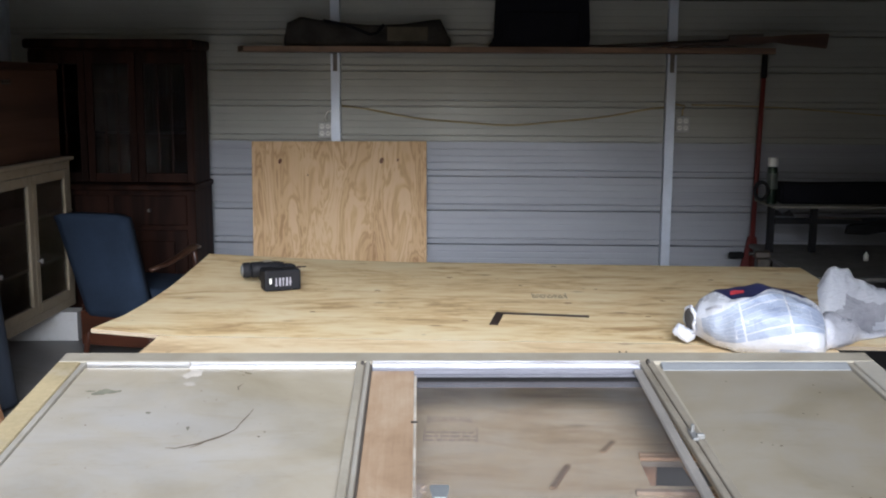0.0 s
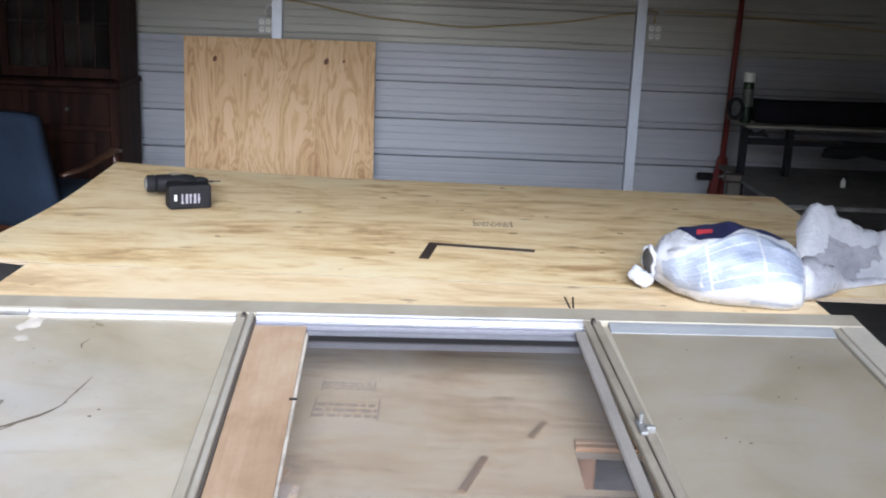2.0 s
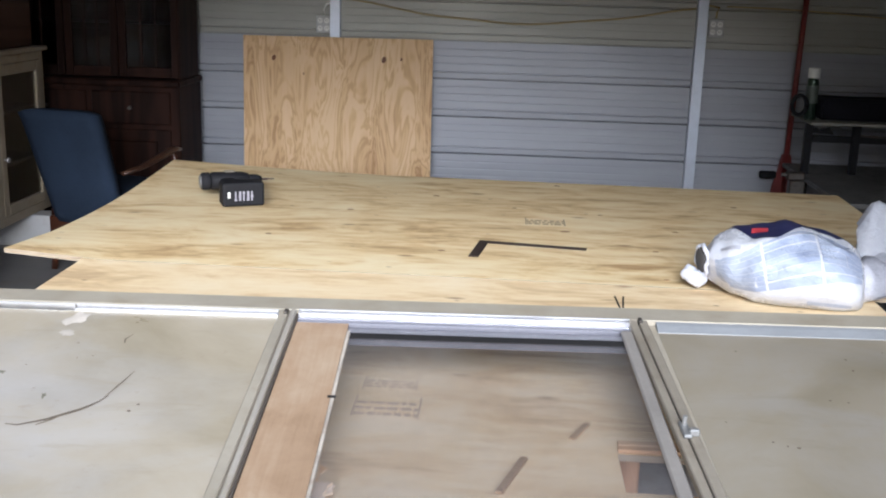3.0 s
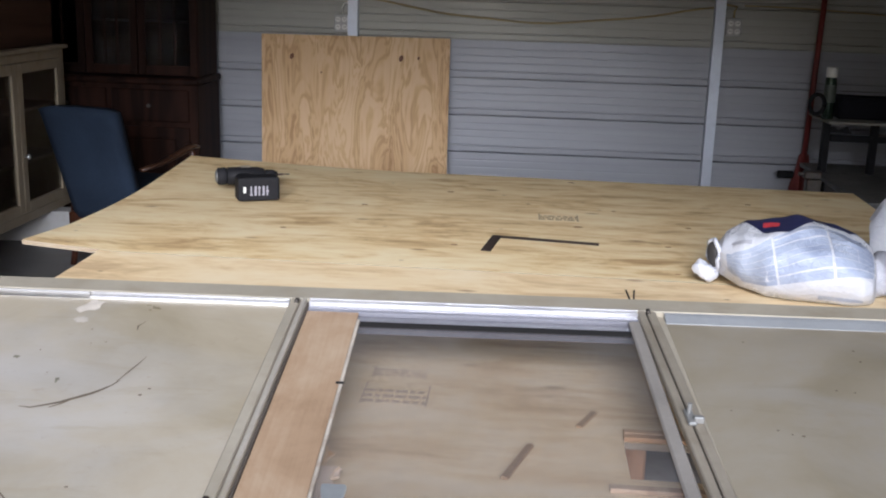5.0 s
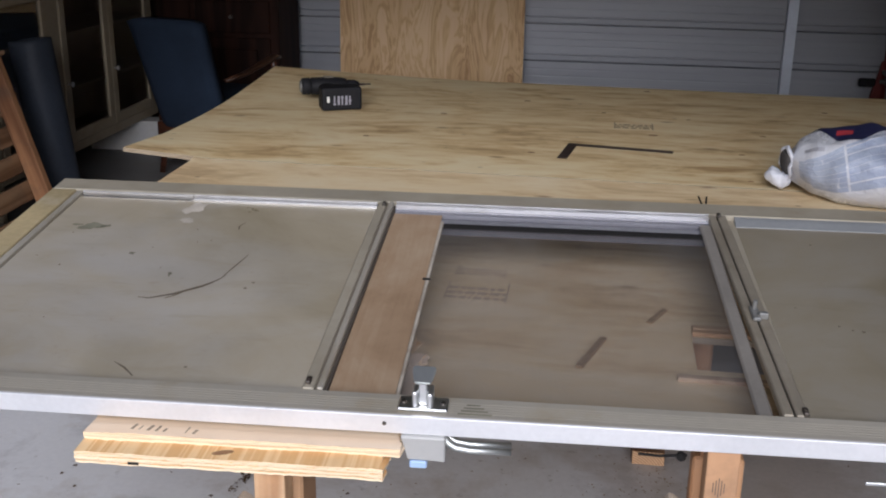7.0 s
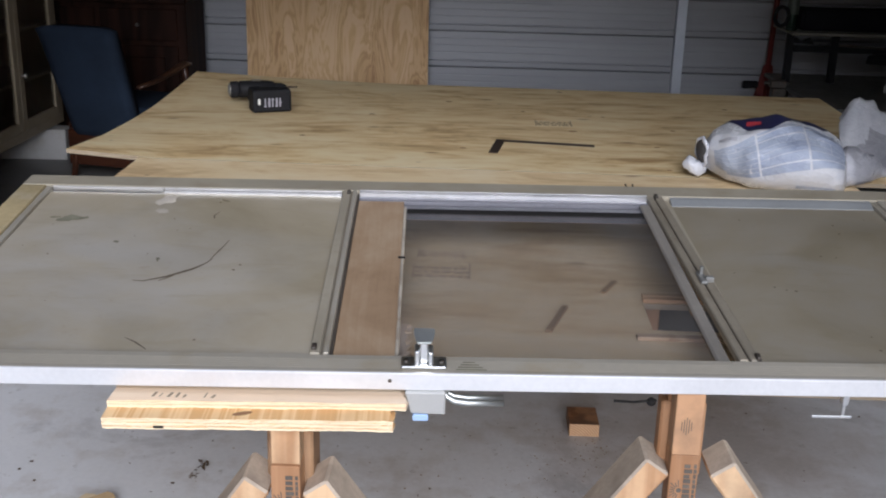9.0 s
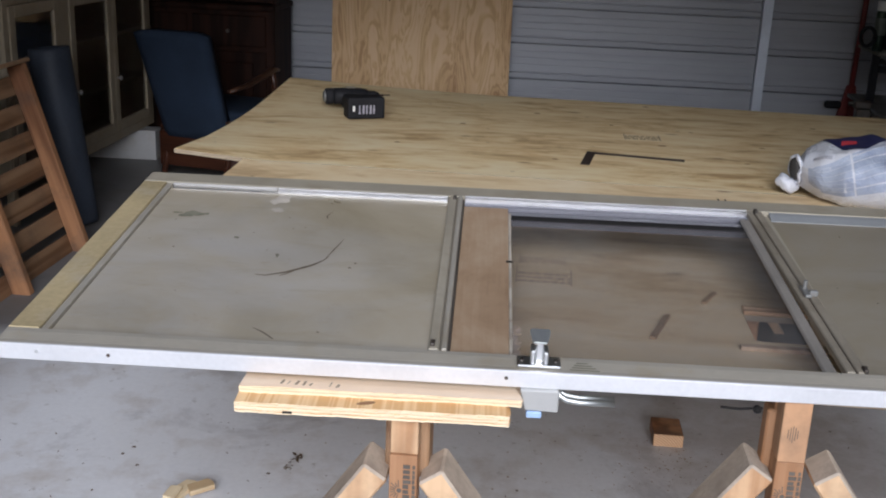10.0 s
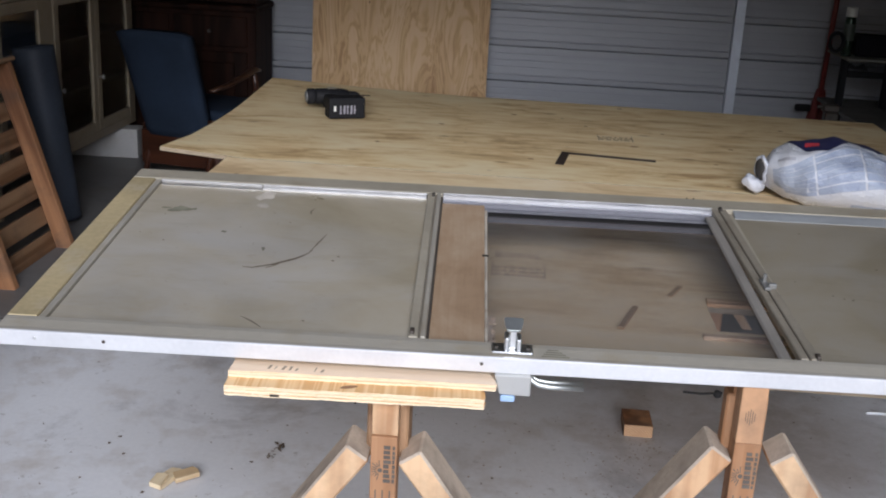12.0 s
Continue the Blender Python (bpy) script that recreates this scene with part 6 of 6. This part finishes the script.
def sawhorse(x, y, top, seed):
    t = thing("sawhorse", pose(x, y, 0), "home-made pine sawhorse with splayed two-by-four legs", "sawhorse", "sawhorses")
    bm = B(-0.038, 0.038, 0.012, 0.05 if seed == 2 else 0.09, top - 0.14, top, bevel=0.004)
    box(bm, -0.038, 0.038, 0.50, 2.6, top - 0.14, top, bevel=0.004)
    # the first horse's beam takes dark pallet wood to paint its shaded side
    part("beam", bm, LUMBER_RED if seed == 2 else PALLET, t, "dusty doubled two-by-four beam")
    block = part("end_block", B(-0.0232, 0.0232, -0.036 if seed == 2 else -0.030, 0.0115, top - 0.0732, top + (0.041 if seed == 2 else -0.001), bevel=0.0012), LUMBER_RED if seed == 2 else LUMBER, t, "short upright block under the load")
    face = part("end_board", B(-0.0235, 0.0235, -0.036, 0.0115, 0.26, top - 0.0735, bevel=0.0012), LUMBER_RED, t, "orange upright board with dark mill print")
    if seed == 2:
        part("packing_block", B(-0.0275, 0.0275, 0.0118, 0.044, top + 0.0005, top + 0.041, bevel=0.0015), LUMBER_RED, t, "short packing block under the door")
    mm = pose(0, -0.0363, top - 0.128, 90, 0, 0)
    for k in range(9):
        bm = bmesh.new()
        box(bm, 0.007, 0.016 if k % 2 else 0.020, -0.0008, 0.0008, 0, 0.0006, m=mm @ pose(-0.006, -0.012, 0, 0, 0, 95 + k * 20))
        for v in bm.verts:
            v.co.x = min(0.0215, max(-0.0215, v.co.x))
        part("ray_print", bm, INK, face, "dark ray of a printed sunburst")
    bm = bmesh.new()
    lathe(bm, [(0.0045, 0), (0.004, 0.0007)], 12)
    bmesh.ops.transform(bm, matrix=mm @ pose(-0.006, -0.012, 0), verts=bm.verts)
    part("sun_print", bm, INK, face, "dark printed dot")
    rnd = random.Random(seed)
    for k in range(8):
        for x0, w in ((0.000, 0.014), (0.0158, 0.006)):
            h = 0.0066 + rnd.uniform(0, 0.0015)
            part("letter_bar", B(x0, x0 + w * rnd.uniform(0.7, 1.0), -0.036 + k * 0.0095, -0.036 + k * 0.0095 + h, 0, 0.0006, m=mm), INK, face)
    for k in (-0.013, 0.0, 0.013):
        part("line_print", B(k - 0.0012, k + 0.0012, -0.095, -0.052, 0, 0.0006, m=mm), INK, face)
    if seed == 2:
        for k in range(5):
            part("grid_print", B(-0.012 + k * 0.004, -0.0108 + k * 0.004, -0.016 + 0.004 * abs(k - 2), 0.016 - 0.004 * abs(k - 2), 0, 0.0006, m=pose(0, -0.0363, top - 0.02, 90, 0, 0)), INK, block)
        bm = bmesh.new()
        sweep(bm, [(-0.118, 0.016, top - 0.004), (-0.085, 0.018, top - 0.006), (-0.0455, 0.022, top - 0.003)], 0.0022, 6)
        bmesh.ops.create_icosphere(bm, subdivisions=2, radius=0.008, matrix=pose(-0.054, 0.022, top - 0.006))
        part("bent_nail", bm, RUBBER, t, "dark bent nail")
    a = 35
    drop, reach = (0.098, {-1: 0.042, 1: 0.064}) if seed == 2 else (0.110, {-1: 0.046, 1: 0.046})
    L = (top - drop) / math.cos(radians(a)) + 0.03
    for y0 in (0.008, 2.35):
        for s in (-1, 1):
            bm = bmesh.new()
            box(bm, -0.026, 0.024, -0.0445, 0.0445, -L, 0.0, bevel=0.004, m=pose(s * reach[s], y0, top - drop, 0, -s * a, 0))
            for v in bm.verts:
                v.co.z = max(v.co.z, 0.0)
            bm.normal_update()
            for f in bm.faces:
                f.material_index = 1 if f.normal.z > 0.25 and f.calc_center_median().z > 0.05 else 0
            part("leg", bm, [LUMBER, DUSTY_TOP], t, "splayed two-by-four leg with a dusty upper edge")
        bm = bmesh.new()
        prism(bm, [(-0.18, top - 0.33), (0.18, top - 0.33), (0.125, top - 0.25), (-0.125, top - 0.25)], -0.009, 0.009, pose(0, y0 + 0.014, 0, 90))
        part("gusset", bm, LUMBER_RED, t)
    return t


sawhorse(0.722, 0.02, 0.7415, 1)
sawhorse(1.375, 0.107, 0.7415, 2)

# ---- on the floor ----
bm = bmesh.new()
box(bm, -0.045, 0.045, -0.06, 0.06, 0, 0.04, bevel=0.002)
for f in bm.faces:
    f.material_index = 1 if f.normal.y < -0.5 else 0
solid("lumber_offcut", bm, [PALLET_UP, END_GRAIN], pose(1.367, 1.445, 0), "short offcut of lumber lying on the floor", "offcut")


def shard(x, y, ang, L, w, seed, lab="splintered pale wood shard on the floor"):
    rnd = random.Random(seed)
    bm = bmesh.new()
    prism(bm, [(-L / 2, -w / 2), (L / 2 * 0.9, -w / 2 * rnd.uniform(0.5, 1)), (L / 2, 0), (L / 2 * 0.8, w / 2), (-L / 2 * 0.8, w / 2 * 0.9)], 0, 0.014)
    solid("wood_shard", bm, SPLINTER, pose(x, y, 0.001 + 0.003 * seed, 2, 3 - 2 * seed, ang), lab, "wood scrap", "wood scraps")


shard(0.015, 0.885, 66, 0.10, 0.045, 1)
shard(0.058, 0.905, 40, 0.075, 0.040, 2)
shard(0.0, 0.855, 80, 0.06, 0.04, 3)


def leaf_clump(x, y, s, seed):
    rnd = random.Random(seed)
    bm = bmesh.new()
    for k in range(9):
        m = pose(rnd.gauss(0, s * 0.35), rnd.gauss(0, s * 0.5), rnd.uniform(0.001, 0.008), rnd.uniform(-15, 15), rnd.uniform(-15, 15), rnd.uniform(0, 360))
        vs = [bm.verts.new(m @ Vector(p)) for p in ((0, 0, 0.002), (s * 0.25, s * 0.14, 0.004), (s * 0.6, 0, 0.002), (s * 0.25, -s * 0.14, 0.004))]
        bm.faces.new(vs)
    for v in bm.verts:
        v.co.z = max(0.0008, v.co.z)
    solid("dead_leaf_clump", bm, LEATHER, pose(x, y, 0), "small clump of dead brown leaves on the floor", "leaves")


leaf_clump(0.272, 1.125, 0.035, 4)
leaf_clump(0.262, 1.062, 0.02, 5)
bm = bmesh.new()
rnd = random.Random(77)
for k in range(420):
    x, y = rnd.uniform(-1.0, 2.6), rnd.uniform(-0.1, 3.0)
    s, a = rnd.uniform(0.0015, 0.006), rnd.uniform(0, 6.28)
    q = 0.25 if rnd.random() < 0.6 else 0.8
    c, d = math.cos(a) * s, math.sin(a) * s
    vs = [bm.verts.new((x + c * i - d * q * j, y + d * i + c * q * j, 0.0006 + 0.0015 * (i == j))) for i, j in ((-1, -1), (1, -1), (1, 1), (-1, 1))]
    bm.faces.new(vs)
solid("floor_litter", bm, LEATHER, Matrix(), "scattered wood chips and leaf crumbs on the concrete", "litter", kind="stuff")
bm = bmesh.new()
rnd = random.Random(31)
for cx, cy, sx, sy, cnt in ((1.38, 1.28, 0.09, 0.10, 130), (1.05, 1.15, 0.14, 0.12, 40), (1.55, 0.75, 0.22, 0.2, 40), (0.55, 0.9, 0.25, 0.25, 50), (1.25, 0.95, 0.08, 0.05, 80)):
    for k in range(cnt):
        x, y = rnd.gauss(cx, sx), rnd.gauss(cy, sy)
        s, a = rnd.uniform(0.0008, 0.0034), rnd.uniform(0, 6.28)
        c, d = math.cos(a) * s, math.sin(a) * s
        q = rnd.uniform(0.3, 1.0)
        bm.faces.new([bm.verts.new((x + c * i - d * q * j, y + d * i + c * q * j, 0.0005 + 0.0008 * (i == j))) for i, j in ((-1, -1), (1, -1), (1, 1), (-1, 1))])
solid("sawdust", bm, SAWDUST, Matrix(), "drifts of brown sawdust on the concrete floor", "sawdust", kind="stuff")
